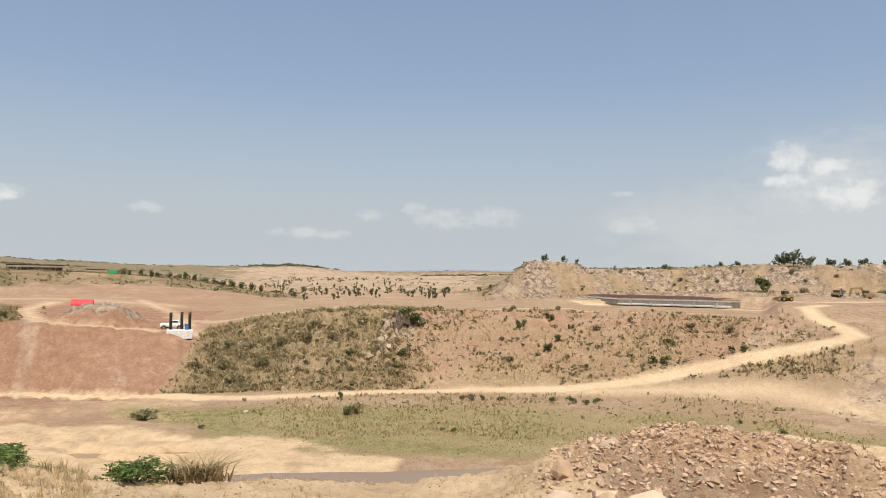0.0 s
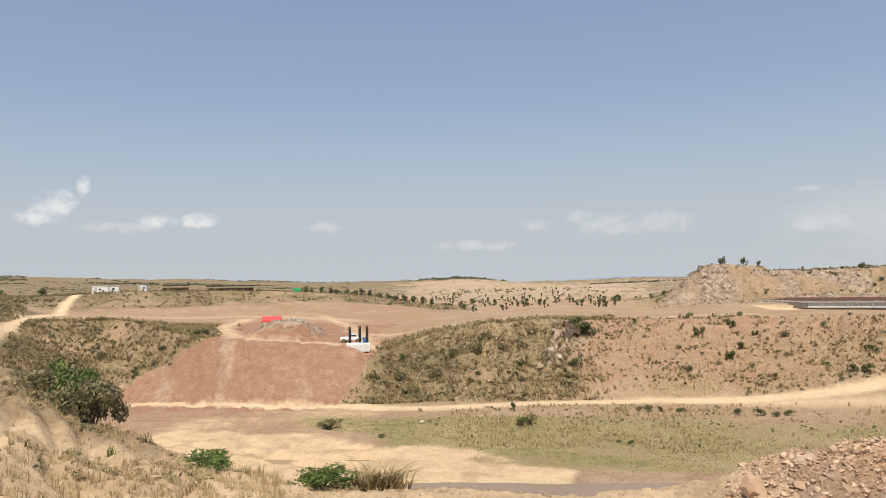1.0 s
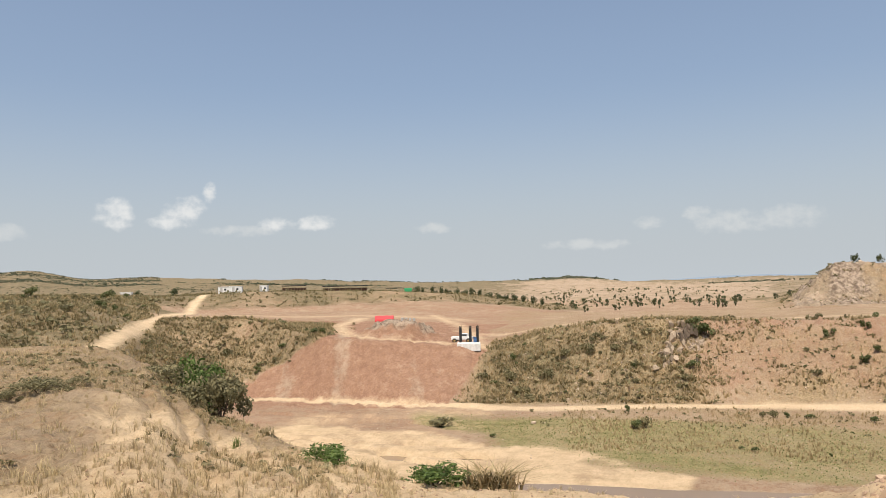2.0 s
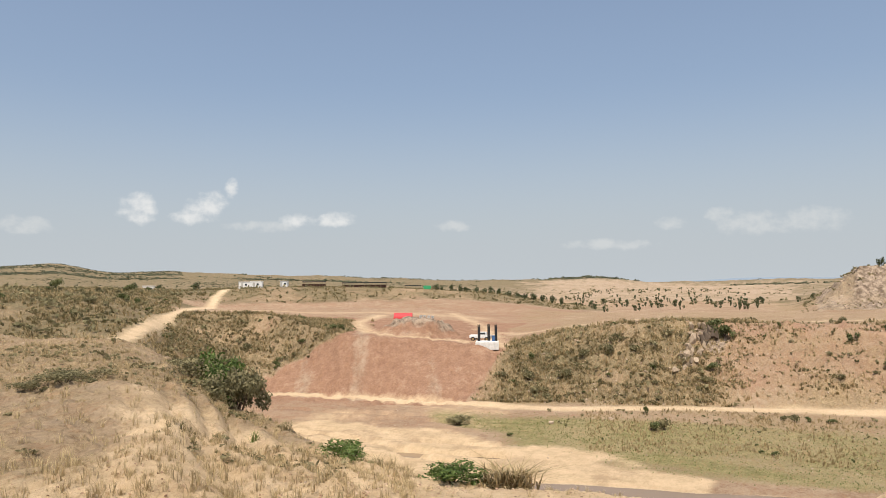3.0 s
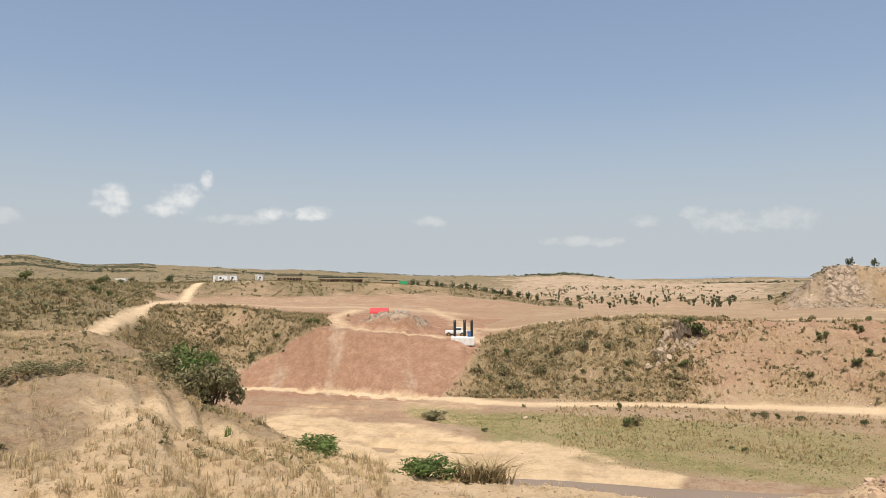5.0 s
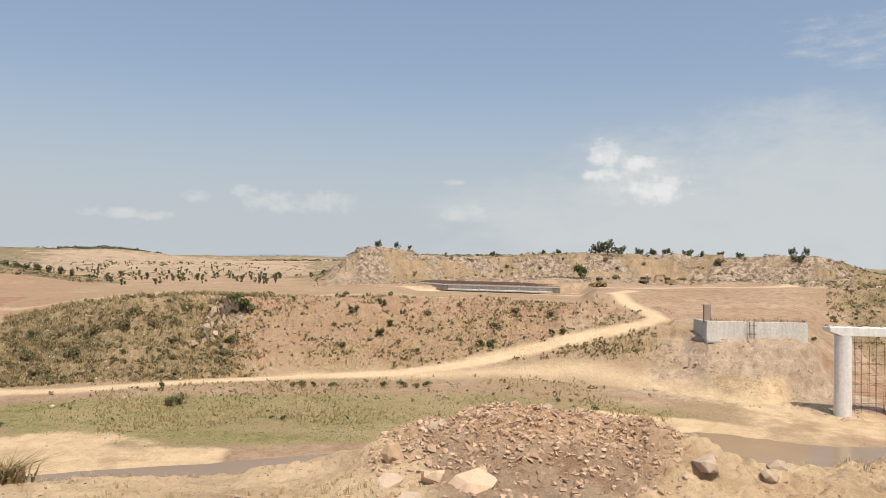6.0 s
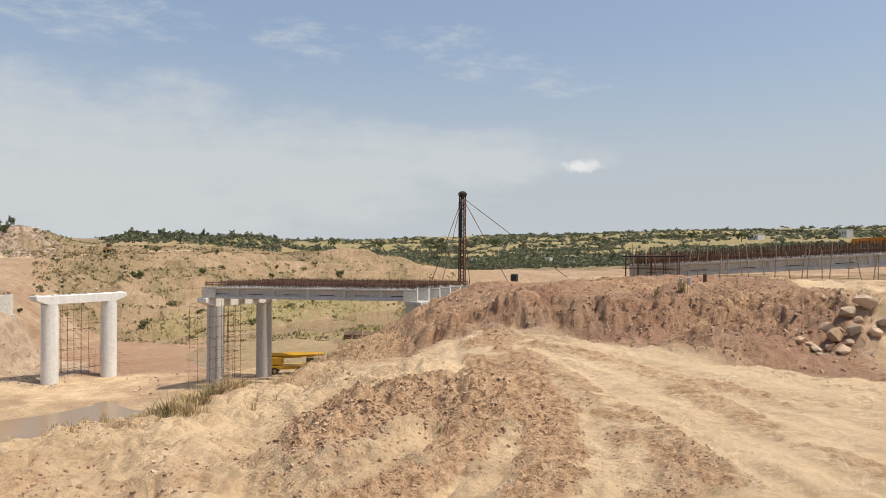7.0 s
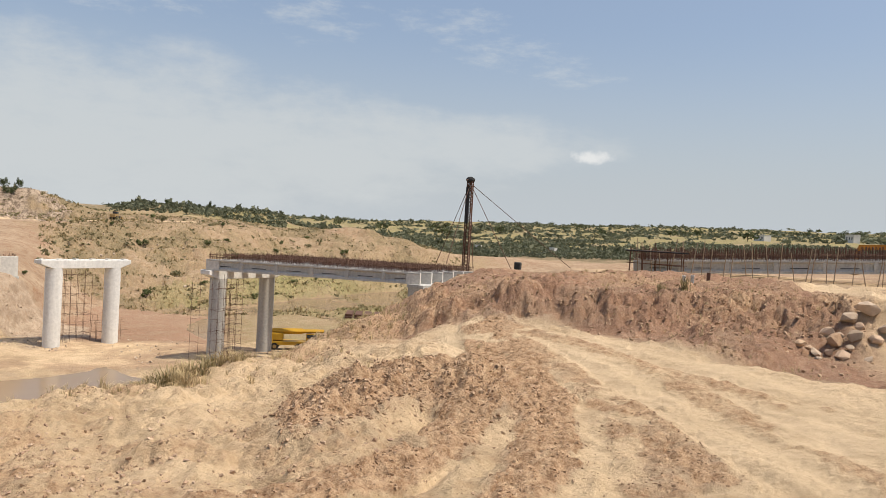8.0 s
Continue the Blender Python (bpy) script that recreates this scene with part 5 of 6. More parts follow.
def grow(count, a0, a1, d0, d1, size, chance=None, squash=1.0, sink=0.04, even=False):
    """Spots on the land, off the roads and out of the water; size (least, most)."""
    a = rng.uniform(a0, a1, count * 6)
    d = np.sqrt(rng.uniform(d0 * d0, d1 * d1, count * 6)) if even else rng.uniform(d0, d1, count * 6)
    ok = (look_up(Z, a, d) > WATER + 0.12) & (look_up(track, a, d) < 0.45)
    if chance is not None:
        ok &= rng.random(len(a)) < look_up(chance, a, d)
    a, d = a[ok][:count], d[ok][:count]
    s = size[0] + (size[1] - size[0]) * rng.random(len(a)) ** 2.8
    r = np.radians(a)
    z = np.array([height(p, q) for p, q in zip(a, d)])
    return np.stack([-d * np.sin(r), d * np.cos(r), z - sink * s, s, s * squash * rng.uniform(0.8, 1.2, len(a))], 1)


tufts = [tuft(9, 0.55) for _ in range(5)]
thin_tufts = [tuft(10, 0.9, 0.02) for _ in range(6)]
fat_tufts = [tuft(12, 0.8, 0.05) for _ in range(4)]
clumps = [leaves(16, 0.22, 3) for _ in range(5)]
patch = np.clip(0.35 + 1.3 * n_mid + 0.5 * n_big, 0, 1)
bare = 1 - np.clip(pile * 1.3, 0, 1)
patch = patch * bare
patch_dry = np.clip(dry * 1.2, 0, 1) * (0.25 + 0.75 * patch) * bare
soft_slope = np.clip(1.2 - 2.0 * pile, 0, 1)
strew("bank_grass", thin_tufts, np.concatenate([
    grow(9500, 25, 57, 13, 70, (0.12, 0.5), np.clip(patch + 0.15, 0, 1)), grow(260, 24, 45, 20, 36, (0.25, 0.5), patch, 0.9), grow(1500, -8, 26, 12, 40, (0.12, 0.36), patch * 0.7), grow(1500, -66, -36, 22, 62, (0.2, 0.6), patch), grow(700, -98, -70, 26, 60, (0.12, 0.4), patch * 0.6)]),
      MAT_DRYGRASS, "thin dry yellow grass on the near bank", "grass")
strew("dry_grass", tufts, np.concatenate([
    grow(2600, 0, 21, 98, 125, (0.5, 1.1), patch_dry), grow(2400, 28, 44, 104, 145, (0.5, 1.1), patch_dry), grow(2400, -30, 12, 74, 98, (0.3, 0.7), patch), grow(2200, 42, 57, 95, 235, (0.6, 1.2), patch_dry),
    grow(2600, -70, -40, 125, 225, (0.5, 1.1), patch_dry), grow(1600, -30, 4, 102, 122, (0.4, 0.9), patch * 0.6)]), MAT_DRYGRASS, "tufts of dry yellow grass on bare earth", "grass")
strew("scrub_grass", fat_tufts, np.concatenate([
    grow(1500, 0, 21, 98, 122, (0.5, 1.2), patch_dry, 0.8), grow(2400, 28, 43, 104, 145, (0.5, 1.2), patch_dry, 0.8), grow(1200, -28, 4, 103, 120, (0.4, 1.0), patch_dry * 0.8, 0.8), grow(2400, 42, 57, 95, 235, (0.7, 1.5), patch, 0.8),
    grow(2200, -70, -40, 125, 225, (0.5, 1.2), patch, 0.8), grow(1300, 30, 57, 22, 66, (0.15, 0.5), patch, 0.7), grow(1600, 12, 45, 196, 240, (0.6, 1.3), patch, 0.8), grow(1500, -44, -3, 172, 260, (0.6, 1.3), patch, 0.8)]),
      MAT_OLIVEGRASS, "coarse olive tussocks on eroded slopes", "grass")
strew("river_grass", tufts, np.concatenate([
    grow(6500, -30, 22, 66, 92, (0.15, 0.36), np.clip(lush, 0, 1) ** 1.5, 0.6, even=True), grow(700, -68, -50, 130, 195, (0.3, 0.8), np.clip(lush, 0, 1), 0.7)]),
      MAT_GREENGRASS, "low green grass on the river flat", "grass")
strew("scrub", clumps, np.concatenate([
    grow(420, 0, 21, 98, 122, (0.5, 1.5), patch_dry, 0.8), grow(380, 28, 43, 106, 145, (0.5, 1.5), patch_dry, 0.8), grow(420, -29, 4, 102, 121, (0.35, 1.1), None, 0.8), grow(800, 42, 57, 95, 240, (0.7, 2.4), None, 0.75),
    grow(700, -70, -40, 125, 225, (0.5, 1.8), None, 0.8), grow(500, 10, 45, 196, 245, (0.6, 1.8), None, 0.8), grow(1000, -44, -3, 180, 262, (0.5, 1.8), None, 0.75), grow(160, -30, 16, 84, 97, (0.3, 0.9), None, 0.8),
    grow(420, 30, 57, 20, 64, (0.2, 0.8), patch, 0.6), grow(1300, -4, 57, 240, 700, (0.8, 2.8), None, 0.7)]), MAT_SCRUB, "low grey-green scrub scattered over dry slopes", "scrub")
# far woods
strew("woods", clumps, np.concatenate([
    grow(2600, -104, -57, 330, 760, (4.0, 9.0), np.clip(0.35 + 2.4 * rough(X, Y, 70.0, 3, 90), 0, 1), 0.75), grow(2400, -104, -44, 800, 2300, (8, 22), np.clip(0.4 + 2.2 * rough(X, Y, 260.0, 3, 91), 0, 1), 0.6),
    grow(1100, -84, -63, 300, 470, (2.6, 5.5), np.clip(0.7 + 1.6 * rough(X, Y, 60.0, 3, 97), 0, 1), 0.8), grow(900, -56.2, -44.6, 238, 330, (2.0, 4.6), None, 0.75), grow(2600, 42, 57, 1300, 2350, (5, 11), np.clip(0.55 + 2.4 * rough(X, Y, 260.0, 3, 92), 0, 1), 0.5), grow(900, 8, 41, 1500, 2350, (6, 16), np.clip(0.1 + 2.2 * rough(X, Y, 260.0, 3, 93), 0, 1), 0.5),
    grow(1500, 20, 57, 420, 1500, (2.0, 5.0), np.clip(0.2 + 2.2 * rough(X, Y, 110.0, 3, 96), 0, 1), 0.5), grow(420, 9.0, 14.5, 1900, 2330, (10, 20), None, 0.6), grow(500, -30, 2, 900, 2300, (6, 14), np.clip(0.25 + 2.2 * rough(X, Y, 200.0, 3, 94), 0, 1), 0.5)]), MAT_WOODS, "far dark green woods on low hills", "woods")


# ---- bushes and trees ----
def bush_kind(count, size, lobes, mat, label, flat=0.8):
    v, f = leaves(count, size, lobes, flat)
    stem = bmesh.new()
    for k in range(5):
        a = k * 1.3
        rod(stem, (0, 0, -0.06), (0.22 * math.cos(a), 0.22 * math.sin(a), 0.38 * flat), 0.02, 0.008, seg=5)
    return mesh_of("foliage", v, f, mat), stem, mat, label


def bush_proto(count, size, lobes, mat, label, flat=0.8):
    me, stem, mat, label = bush_kind(count, size, lobes, mat, label, flat)
    b = thing("bush", label, "bush", group="bushes on the slopes")
    new("foliage", me).parent = b
    part("stem", stem, MAT_BARK, b)
    return b


KINDS = [bush_proto(300, 0.075, 6, MAT_BUSH, "dark green rounded bush on dry earth"), bush_proto(240, 0.085, 5, MAT_SCRUB, "grey-green thorny bush on dry earth", 0.9),
         bush_proto(260, 0.08, 7, MAT_BRIGHT, "fresh green leafy bush on dry earth", 0.75), bush_proto(220, 0.09, 4, MAT_BUSH, "small dense dark green shrub", 1.0)]
KINDS.append(bush_proto(1500, 0.038, 9, MAT_BRIGHT, "fresh green leafy bush on the near bank", 0.75))
KINDS.append(bush_proto(1500, 0.036, 9, MAT_SCRUB, "grey-green feathery bush on the near bank", 0.85))
used_kind = [False] * 6


def bush(heading, distance, width, tall=None, kind=0, turn=None):
    p = spot(heading, distance, 0.03 * width)
    m = pose(p.x, p.y, p.z, 0, 0, rng.uniform(0, 360) if turn is None else turn) @ Matrix.Diagonal((width, width, (tall or width) * 1.05, 1))
    if used_kind[kind]:
        s = KINDS[kind].scale
        return copy_thing(KINDS[kind], m @ Matrix.Diagonal((1 / s.x, 1 / s.y, 1 / s.z, 1)))
    KINDS[kind].matrix_basis, used_kind[kind] = m, True
    return KINDS[kind]


for h, d, wdt, tall, kind in ((1.9, 112.6, 3.2, 3.2, 0), (3.0, 113.5, 2.8, 2.2, 0), (39.2, 41, 3.2, 4.1, 4), (38.1, 40.2, 2.8, 3.6, 5), (40.9, 42, 3.2, 2.1, 5), (37.8, 39.5, 2.1, 2.8, 5), (39.0, 39.6, 2.8, 2.2, 5), (41.8, 43, 1.8, 1.3, 5), (22.2, 25.4, 2.3, 1.15, 4),
                              (30.0, 28.3, 2.2, 1.25, 4), (21.6, 86, 3.6, 1.5, 1), (7.2, 84, 1.8, 1.6, 0), (6.4, 84.5, 1.6, 2.0, 1), (7.6, 92.5, 1.0, 1.2, 0), (-46.9, 133, 2.2, 2.2, 0), (31.2, 121, 2.2, 1.5, 0), (30.4, 121.5, 1.4, 1.6, 0),
                              (49.5, 33, 1.9, 0.9, 5), (48.2, 34, 1.8, 0.8, 5), (51.5, 33, 1.3, 0.7, 5), (-8.3, 91.6, 1.3, 1.1, 0), (-10.0, 91.5, 1.4, 1.2, 0), (-11.6, 92, 1.2, 1.0, 0), (-10.9, 91, 1.1, 1.0, 1),
                              (-1.6, 92.4, 1.0, 1.0, 1), (-3.2, 92.4, 0.9, 0.9, 0), (-4.4, 92.5, 1.2, 0.8, 0), (-2.3, 91.8, 1.3, 1.4, 1), (-24.6, 84, 1.0, 0.7, 0), (17.8, 80, 1.0, 0.6, 0), (-22.0, 108.3, 1.5, 1.2, 0),
                              (-23.4, 188, 5.0, 5.5, 0), (-58.0, 205, 2.0, 1.4, 0), (-53.0, 165, 2.5, 2.0, 1), (-39.2, 112, 1.1, 0.9, 0), (18.3, 106.5, 2.0, 1.3, 1), (17.3, 105, 1.8, 1.0, 0)):
    bush(h, d, wdt, tall, kind)
for count, a0, a1, d0, d1, lo, hi, kinds in ((46, -24, 2, 103, 119, 0.5, 1.8, (0, 1, 3)), (46, 3, 17, 99, 116, 0.7, 2.4, (0, 1, 1)), (46, -61, -41, 134, 205, 0.8, 2.8, (0, 1, 3)), (22, 31, 41, 116, 140, 0.8, 2.2, (1, 0)),
                                            (30, 43, 56, 105, 225, 1.2, 3.6, (0, 1)), (18, -26, 14, 76, 96, 0.4, 1.1, (0, 1)), (26, -40, -5, 188, 214, 1.0, 3.0, (0, 1))):
    for x, y, z, s, t in grow(count, a0, a1, d0, d1, (lo, hi)):
        bush(math.degrees(math.atan2(-x, y)), math.hypot(x, y), s, s * rng.uniform(0.7, 1.05), kinds[rng.integers(0, len(kinds))])


def tree_proto(count, size, lobes, flat, label, group):
    t = thing("tree", label, "tree", group=group)
    v, f = leaves(count, size, lobes, flat)
    v = v * (0.95, 0.95, 0.88) + (0, 0, 0.08)
    new("crown", mesh_of("crown", v, f, MAT_TREE)).parent = t
    bm = bmesh.new()
    rod(bm, (0, 0, -0.05), (0.02, 0.01, 0.38), 0.03, 0.02, seg=7)
    for k in range(5):
        a = k * 1.26
        rod(bm, (0.02, 0.01, 0.36), (0.22 * math.cos(a), 0.22 * math.sin(a), 0.66), 0.016, 0.006, seg=5)
    part("trunk", bm, MAT_BARK, t)
    return t


def plant_trees(proto, items):
    for k, (h, d, tall, wide) in enumerate(items):
        tall, wide = tall * 1.15, wide * 0.95
        p = spot(h, d, 0.05)
        m = pose(p.x, p.y, p.z, 0, 0, rng.uniform(0, 360)) @ Matrix.Diagonal((wide, wide, tall, 1))
        if k == 0:
            proto.matrix_basis = m
        else:
            s = proto.scale
            copy_thing(proto, m @ Matrix.Diagonal((1 / s.x, 1 / s.y, 1 / s.z, 1)))


plant_trees(tree_proto(420, 0.075, 9, 0.95, "dark green spreading tree on the cut ridge", "trees on the cut ridge"),
            [(-25.2, 209, 4.6, 5.2), (-24.3, 210, 3.2, 4.2), (-26.2, 210, 3.0, 3.6), (-27.4, 212, 2.6, 2.6), (-28.4, 212, 2.8, 2.8), (-29.5, 212, 2.5, 3.0), (-31.0, 213, 2.9, 3.4), (-31.9, 213, 2.6, 2.4), (-33.2, 214, 2.2, 2.6), (-34.4, 216, 1.8, 2.4),
             (-7.8, 204, 2.6, 2.0), (-9.2, 205, 2.4, 1.8), (-10.2, 206, 1.6, 1.3), (-16.6, 208, 1.8, 2.6), (-20.4, 210, 1.9, 2.4), (-21.5, 210, 1.9, 2.6), (-37.9, 214, 2.8, 2.2), (-38.7, 214, 3.0, 2.0), (-38.3, 209, 2.4, 4.0), (-51.0, 268, 3.2, 2.0), (-48.0, 266, 2.6, 2.2)])
row = [(23.3 - 0.62 * k + rng.uniform(-0.15, 0.15), 216, rng.uniform(1.6, 2.6), rng.uniform(1.8, 3.0)) for k in range(14)] + [(h, 214, 2.6, 2.2) for h in (14.4, 13.7)] + [(41.0, 235, 3.0, 4.0), (43.5, 250, 2.2, 3.0), (45.2, 240, 2.4, 2.2)]
plant_trees(tree_proto(260, 0.085, 6, 0.9, "small dark green tree on the plateau ridge", "trees on the plateau ridge"), row)
orchard = [(h, d + rng.uniform(-18, 18), rng.uniform(1.2, 2.2), rng.uniform(1.1, 2.0)) for d in (235, 265, 300, 340, 385, 440, 500) for h in np.arange(13.5, 0.5, -0.42) + rng.uniform(-0.2, 0.2) if rng.random() < 0.34]
orchard += [(rng.uniform(-4, 15), rng.uniform(180, 290), rng.uniform(1.6, 2.6), rng.uniform(1.4, 2.4)) for _ in range(26)]
plant_trees(tree_proto(150, 0.11, 5, 0.9, "small round tree on the dry plain", "trees on the dry plain"), orchard)
far_trees = [(rng.uniform(-103, -58), rng.uniform(800, 2100), rng.uniform(9, 15), rng.uniform(8, 16)) for _ in range(40)]
plant_trees(tree_proto(150, 0.11, 6, 0.95, "tall tree standing out of far woods", "trees on the far skyline"), far_trees)

# tall grass on the bank's edge
for h, d, tall, wide, m in ((18.6, 25.8, 1.4, 3.2, MAT_DRYGRASS), (17.6, 26, 1.3, 3.0, MAT_OLIVEGRASS), (16.9, 25.8, 1.1, 2.6, MAT_DRYGRASS), (19.4, 25.9, 0.9, 2.2, MAT_OLIVEGRASS), (26.7, 27, 0.95, 0.7, MAT_DRYGRASS), (25.6, 26.8, 0.8, 0.6, MAT_DRYGRASS), (27.6, 27.3, 0.7, 0.9, MAT_OLIVEGRASS), (34.5, 34, 0.9, 0.9, MAT_OLIVEGRASS), (-47.5, 27.5, 1.0, 1.4, MAT_DRYGRASS),
                         (-50.0, 29, 1.1, 1.6, MAT_DRYGRASS), (-51.6, 30, 0.9, 1.3, MAT_OLIVEGRASS), (-45.6, 27, 0.7, 0.9, MAT_DRYGRASS), (-48.4, 27.4, 1.2, 1.7, MAT_OLIVEGRASS), (-49.2, 28.2, 0.9, 1.4, MAT_DRYGRASS), (-46.8, 26.6, 0.8, 1.3, MAT_OLIVEGRASS), (-50.9, 28.8, 1.1, 1.5, MAT_OLIVEGRASS), (-52.6, 30.5, 1.0, 1.4, MAT_DRYGRASS), (-53.4, 30, 0.7, 1.2, MAT_DRYGRASS), (-49.8, 27, 0.9, 1.4, MAT_DRYGRASS), (-54.0, 32, 0.7, 1.0, MAT_OLIVEGRASS), (-86.6, 37.5, 1.1, 1.0, MAT_OLIVEGRASS), (-84.9, 36, 0.7, 0.8, MAT_OLIVEGRASS), (36.8, 30, 0.7, 0.7, MAT_GREENGRASS), (-2.0, 22, 0.4, 0.6, MAT_DRYGRASS)):
    p = spot(h, d, 0.05)
    v, f = tuft(70, 0.75, 0.012)
    v = v * (wide, wide, tall) + rng.normal(0, 0.001, v.shape)
    g = thing("grass_clump", "tall wind-bent grass clump on the bank edge", "grass", p, 0, "tall grass clumps")
    new("grass_head", mesh_of("grass_head", v, f, m)).parent = g
    boxes("root", m, g, [((0, 0, 0.02), (0.25 * wide, 0.25 * wide, 0.14))], 0.05)

# ---- stones ----
def stone_shape(points=9):
    bm = bmesh.new()
    for p in rng.normal(size=(points, 3)):
        p = p / np.linalg.norm(p) * rng.uniform(0.75, 1.0)
        bm.verts.new((p[0], p[1] * 0.8, p[2] * 0.62))
    bmesh.ops.convex_hull(bm, input=bm.verts)
    bmesh.ops.delete(bm, geom=[v for v in bm.verts if not v.link_faces], context="VERTS")
    bmesh.ops.triangulate(bm, faces=bm.faces)
    bm.verts.index_update()
    v = np.array([q.co for q in bm.verts])
    f = np.array([[q.index for q in t.verts] for t in bm.faces])
    bm.free()
    return v * 0.5, f


def stone_material(name, dark, light):
    m, nt, b = material(name, 0.9)
    g = nt.nodes.new("ShaderNodeNewGeometry")
    o = nt.nodes.new("ShaderNodeObjectInfo")
    v = calc(nt, "ADD", calc(nt, "MULTIPLY", g.outputs["Random Per Island"], 0.6), calc(nt, "MULTIPLY", o.outputs["Random"], 0.25))
    v = calc(nt, "ADD", v, calc(nt, "MULTIPLY", calc(nt, "SUBTRACT", grain(nt, 6.0, 5, 0.7), 0.4), 0.8))
    nt.links.new(mix(nt, ramp(nt, v, 0.1, 0.9), dark, light), b.inputs["Base Color"])
    bump(nt, b, grain(nt, 12.0, 5, 0.7), 0.6, 0.05)
    return m


MAT_STONE = stone_material("pinkish_stone", (0.36, 0.24, 0.16), (0.62, 0.46, 0.32))
MAT_PALE_STONE = stone_material("pale_stone", (0.30, 0.225, 0.155), (0.55, 0.43, 0.32))
MAT_CLOD = stone_material("red_earth_clod", (0.24, 0.15, 0.09), (0.58, 0.41, 0.265))
stones = [stone_shape() for _ in range(14)]


def lay(*args, **kw):
    s = grow(*args, **kw)
    s[:, 2] += 0.12 * s[:, 3]
    s[:, 4] = s[:, 3]
    return s


strew("rubble", stones, np.concatenate([
    lay(170, -31, -7.5, 13.5, 23, (0.18, 0.45), np.clip(heap * 1.3, 0, 1)), lay(6500, -31, -7.5, 13.5, 23, (0.03, 0.26), np.clip(heap * 1.3 + 0.06, 0, 1)), lay(1600, -66, -30, 12, 27, (0.02, 0.2), np.clip(patch + 0.1, 0, 1)), lay(900, -8, 30, 12, 27, (0.04, 0.22), patch)]), MAT_STONE, "loose pinkish broken stone and rubble", "rubble", True)
strew("earth_clods", stones, np.concatenate([
    lay(5000, -77, -56, 14, 25, (0.03, 0.2), np.clip(clods * 1.4 + 0.03, 0, 1)), lay(2600, -99, -68, 28, 44, (0.05, 0.3), np.clip(cut + 0.2, 0, 1)), lay(6000, -103, -54, 9.5, 34, (0.02, 0.12), np.clip(churn, 0, 1)), lay(3500, -103, -54, 9.5, 33, (0.015, 0.07), None), lay(4500, -66, -30, 11, 40, (0.025, 0.15), np.clip(0.25 + 2.0 * n_mid, 0, 1)), lay(3500, 22, 57, 11, 60, (0.025, 0.14), np.clip(0.2 + 2.0 * n_mid, 0, 1)), lay(2500, -30, 24, 11, 28, (0.02, 0.13), None), lay(3000, -102, -68, 30, 50, (0.04, 0.22), None), lay(700, -70, -60, 26, 60, (0.06, 0.35), None)]),
      MAT_CLOD, "dry red earth clods broken from the bank", "earth clods", True)
strew("slope_stones", stones, np.concatenate([
    lay(900, -24, 4, 101, 119, (0.15, 0.5), None), lay(700, 3, 18, 98, 120, (0.15, 0.7), None), lay(900, -42, -29, 92, 106, (0.15, 0.6), None), lay(700, -62, -40, 128, 210, (0.2, 0.9), None), lay(500, -30, 30, 70, 96, (0.1, 0.35), None),
    lay(900, -42, -4, 172, 205, (0.3, 1.4), None), lay(120, 25, 55, 14, 60, (0.04, 0.18), None), lay(260, -60, -44, 76, 100, (0.15, 0.6), None)]), MAT_PALE_STONE, "pale loose stones on the eroded slopes", "stones", True)

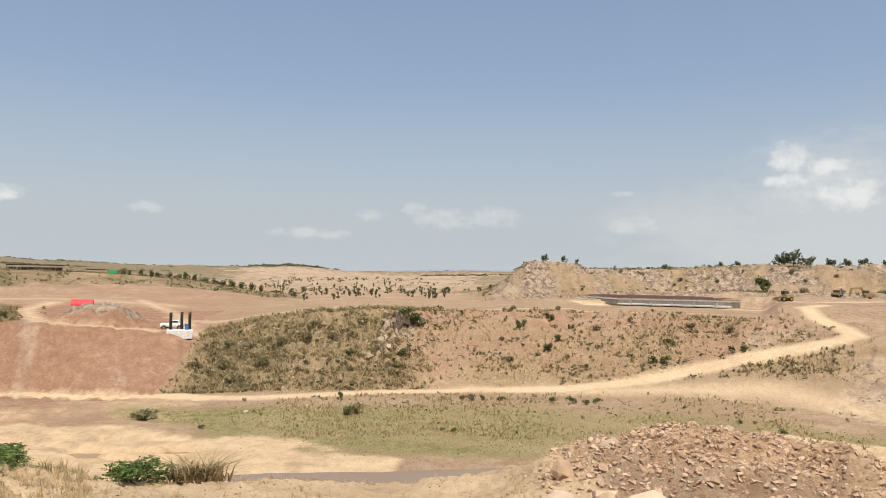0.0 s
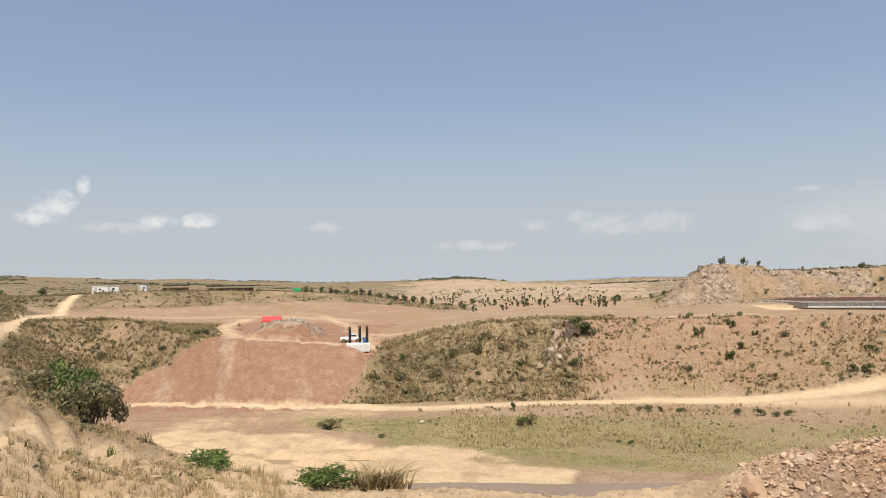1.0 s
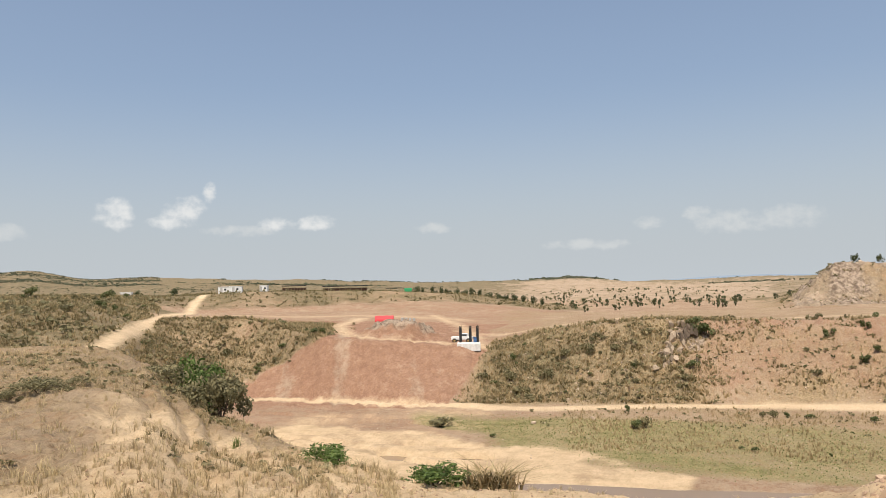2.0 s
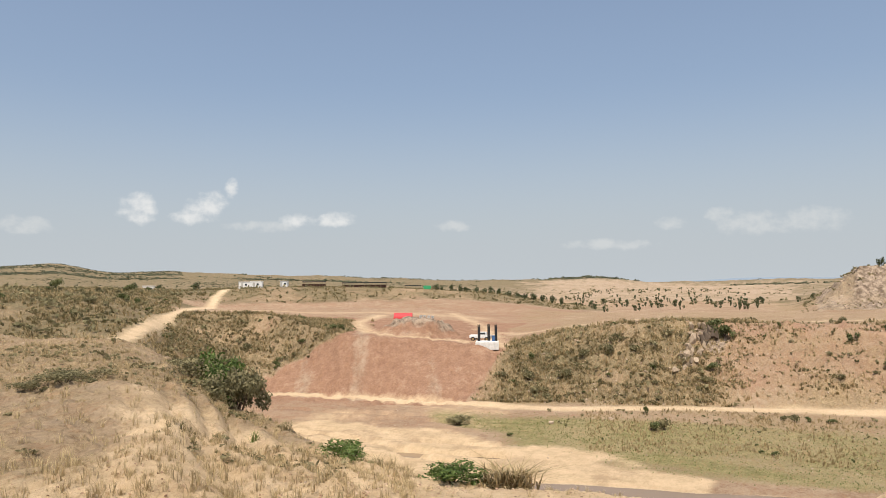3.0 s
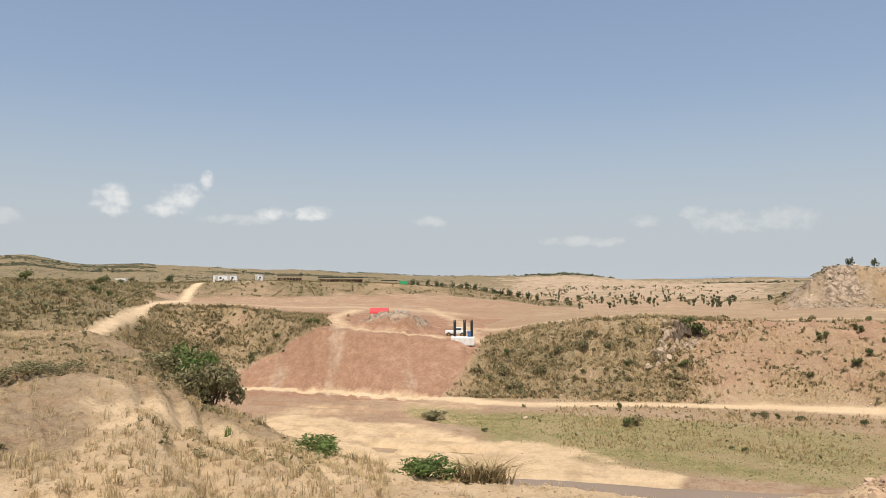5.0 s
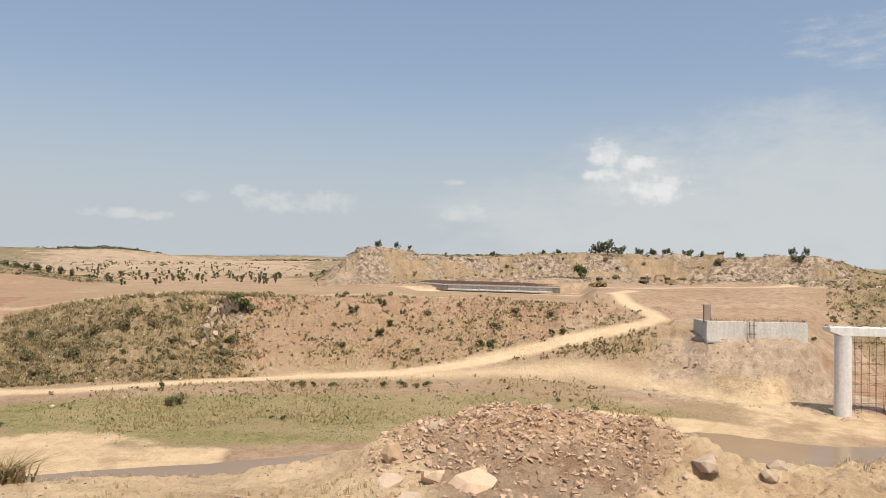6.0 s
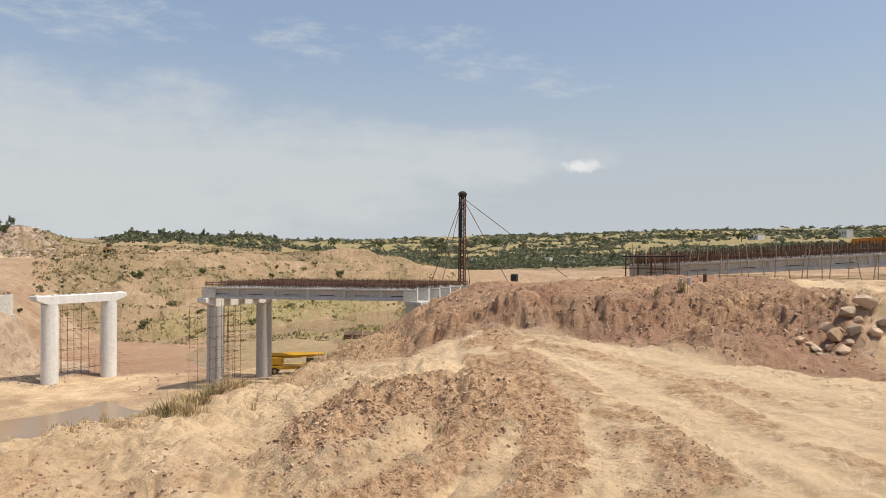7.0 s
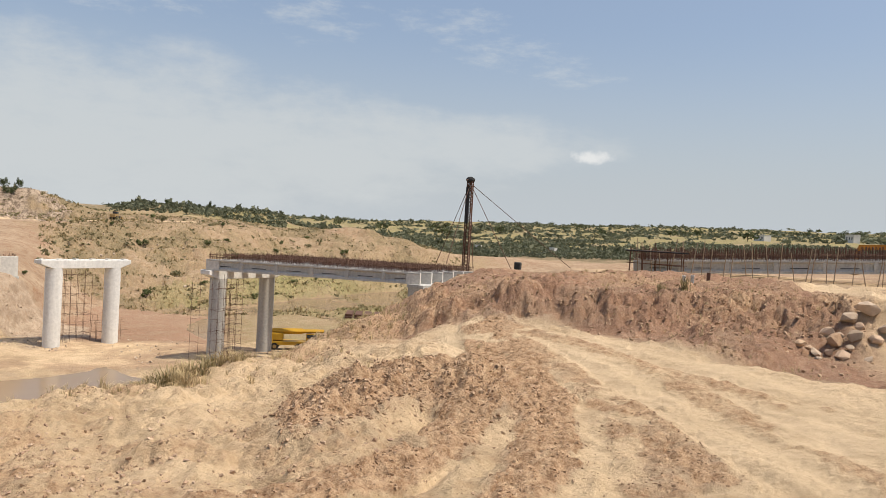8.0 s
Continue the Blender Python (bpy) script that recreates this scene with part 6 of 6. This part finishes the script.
for h, d, size, m, lift, label in ((-9.3, 17.2, 0.85, MAT_CLOD, 0.25, "dark cracked boulder on the rubble heap"), (-9.0, 15.6, 0.75, MAT_PALE_STONE, 0.1, "pale angular boulder on the rubble heap"), (-12.4, 15.8, 0.8, MAT_STONE, 0.15, ""), (-15.4, 15.2, 1.25, MAT_STONE, 0.12, "large flat slab of pinkish stone"),
                                   (-10.6, 14.3, 0.6, MAT_PALE_STONE, 0.1, ""), (-12.6, 19.0, 0.6, MAT_PALE_STONE, 0.15, ""), (-17.0, 20.0, 0.45, MAT_STONE, 0.15, ""), (-20.8, 20.3, 0.5, MAT_PALE_STONE, 0.15, ""), (-16.0, 20.3, 0.4, MAT_PALE_STONE, 0.12, ""), (-32.4, 17.8, 0.85, MAT_PALE_STONE, 0.25, "pale layered boulder at the heap's foot"),
                                   (-37.0, 19.5, 0.75, MAT_PALE_STONE, 0.15, ""), (-36.6, 18.5, 0.6, MAT_PALE_STONE, 0.05, ""), (-26.5, 15.0, 0.4, MAT_STONE, 0.1, ""), (-96.6, 33.0, 0.95, MAT_CLOD, 0.3, ""), (-98.4, 35.0, 1.15, MAT_PALE_STONE, 0.5, "big pale boulder on the stone pile"),
                                   (-97.3, 34.5, 0.9, MAT_PALE_STONE, 0.35, ""), (-95.4, 32.0, 0.7, MAT_PALE_STONE, 0.2, ""), (-99.0, 33.2, 0.8, MAT_STONE, 0.25, ""), (-97.8, 33.0, 0.8, MAT_PALE_STONE, 0.25, ""), (-94.4, 32.0, 0.6, MAT_CLOD, 0.1, ""), (-96.0, 34.0, 0.9, MAT_STONE, 0.4, ""), (-98.7, 32.2, 0.6, MAT_PALE_STONE, 0.1, ""),
                                   (-99.6, 34.0, 0.9, MAT_PALE_STONE, 0.3, ""), (-96.3, 32.6, 0.5, MAT_STONE, 0.2, ""), (-97.5, 32.6, 0.45, MAT_PALE_STONE, 0.4, ""), (-98.0, 33.8, 0.6, MAT_STONE, 0.6, ""), (-95.0, 32.6, 0.4, MAT_STONE, 0.2, ""), (-96.9, 33.6, 0.5, MAT_PALE_STONE, 0.9, ""), (-95.7, 31.6, 0.35, MAT_PALE_STONE, 0.2, ""), (-97.1, 32.3, 0.7, MAT_STONE, 0.15, ""), (12.6, 25.5, 0.45, MAT_PALE_STONE, 0.1, ""), (-31.6, 100.3, 0.9, MAT_PALE_STONE, 0.3, ""), (-30.9, 100.6, 0.8, MAT_PALE_STONE, 0.3, ""), (14.6, 86, 0.8, MAT_PALE_STONE, 0.2, ""), (10.2, 88, 0.9, MAT_PALE_STONE, 0.2, "")):
    v, f = stone_shape(20)
    p = spot(h, d)
    b = new("boulder", mesh_of("boulder", v, f, m))
    b.matrix_basis = pose(p.x, p.y, p.z + lift * size * 0.6, rng.uniform(-25, 25), rng.uniform(-25, 25), rng.uniform(0, 360)) @ Matrix.Diagonal((size, size, size, 1))
    tagged(b, label or "angular pale boulder lying on dry earth", "boulder", "boulders")
# rock outcrop beside the big bush; dark stones paint the shade of its hollow
MAT_HOLLOW_SHADE = stone_material("hollow_shade_rock", (0.085, 0.065, 0.048), (0.20, 0.15, 0.11))
MAT_OUTCROP = stone_material("weathered_outcrop", (0.20, 0.15, 0.10), (0.46, 0.36, 0.26))
outcrop = [(3.9 + 0.9 * (k / 26) + rng.uniform(-0.75, 0.75), 113.0 - 8.5 * k / 26, rng.uniform(0.7, 1.5), rng.uniform(1.4, 2.8) * (1 - 0.35 * k / 26), MAT_OUTCROP) for k in range(27)]
# near-black stones placed where the hollow lies in shade
outcrop += [(3.3 + rng.uniform(-0.5, 0.6), 112.2 - rng.uniform(0, 2.0), rng.uniform(0.9, 1.4), rng.uniform(1.8, 2.8), MAT_HOLLOW_SHADE) for k in range(9)]
for h, d, wide, tall, m in outcrop:
    v, f = stone_shape(11)
    p = spot(h, d)
    b = new("outcrop_rock", mesh_of("outcrop_rock", v, f, m))
    b.matrix_basis = pose(p.x, p.y, p.z + tall * 0.2, rng.uniform(-12, 12), rng.uniform(-12, 12), rng.uniform(0, 360)) @ Matrix.Diagonal((wide, wide * 1.2, tall * 1.5, 1))
    tagged(b, "weathered upright outcrop rock, the darkest painting the hollow's shade", "rock", "outcrop rocks")
heapb = thing("brush_heap", "heap of dry brown brushwood on the terrace", "brushwood", spot(-80.4, 47, 0.05))
bm = bmesh.new()
for k in range(260):
    a, r = rng.uniform(0, 6.28), abs(rng.normal(0, 0.6))
    q = Vector((r * math.cos(a), r * math.sin(a), max(0.03, 0.5 - r * 0.4) * rng.uniform(0.2, 1)))
    rod(bm, q, q + Vector((rng.normal(0, 0.4), rng.normal(0, 0.4), rng.normal(0, 0.1))), 0.02, 0.01, seg=3)
tagged(part("twigs", bm, MAT_REBAR, heapb), kind="stuff")

# rusty formwork stacked on the grassy spit
fs = spot(-62.7, 122, 0.1)
stack = thing("formwork_stack", "dark rusty formwork panels stacked on the grassy river bank", "formwork", fs, 25)
for k in range(4):
    for n in range(2):
        boxes("panel", MAT_REBAR, stack, [((0.3 * n, k * 1.5 - 2.2, 0.25 + 0.42 * n), (5.2, 1.1, 0.3))], 0.04)
    boxes("bearer", MAT_POLE, stack, [((0, k * 1.5 - 2.2, 0.05), (0.3, 1.2, 0.14))])
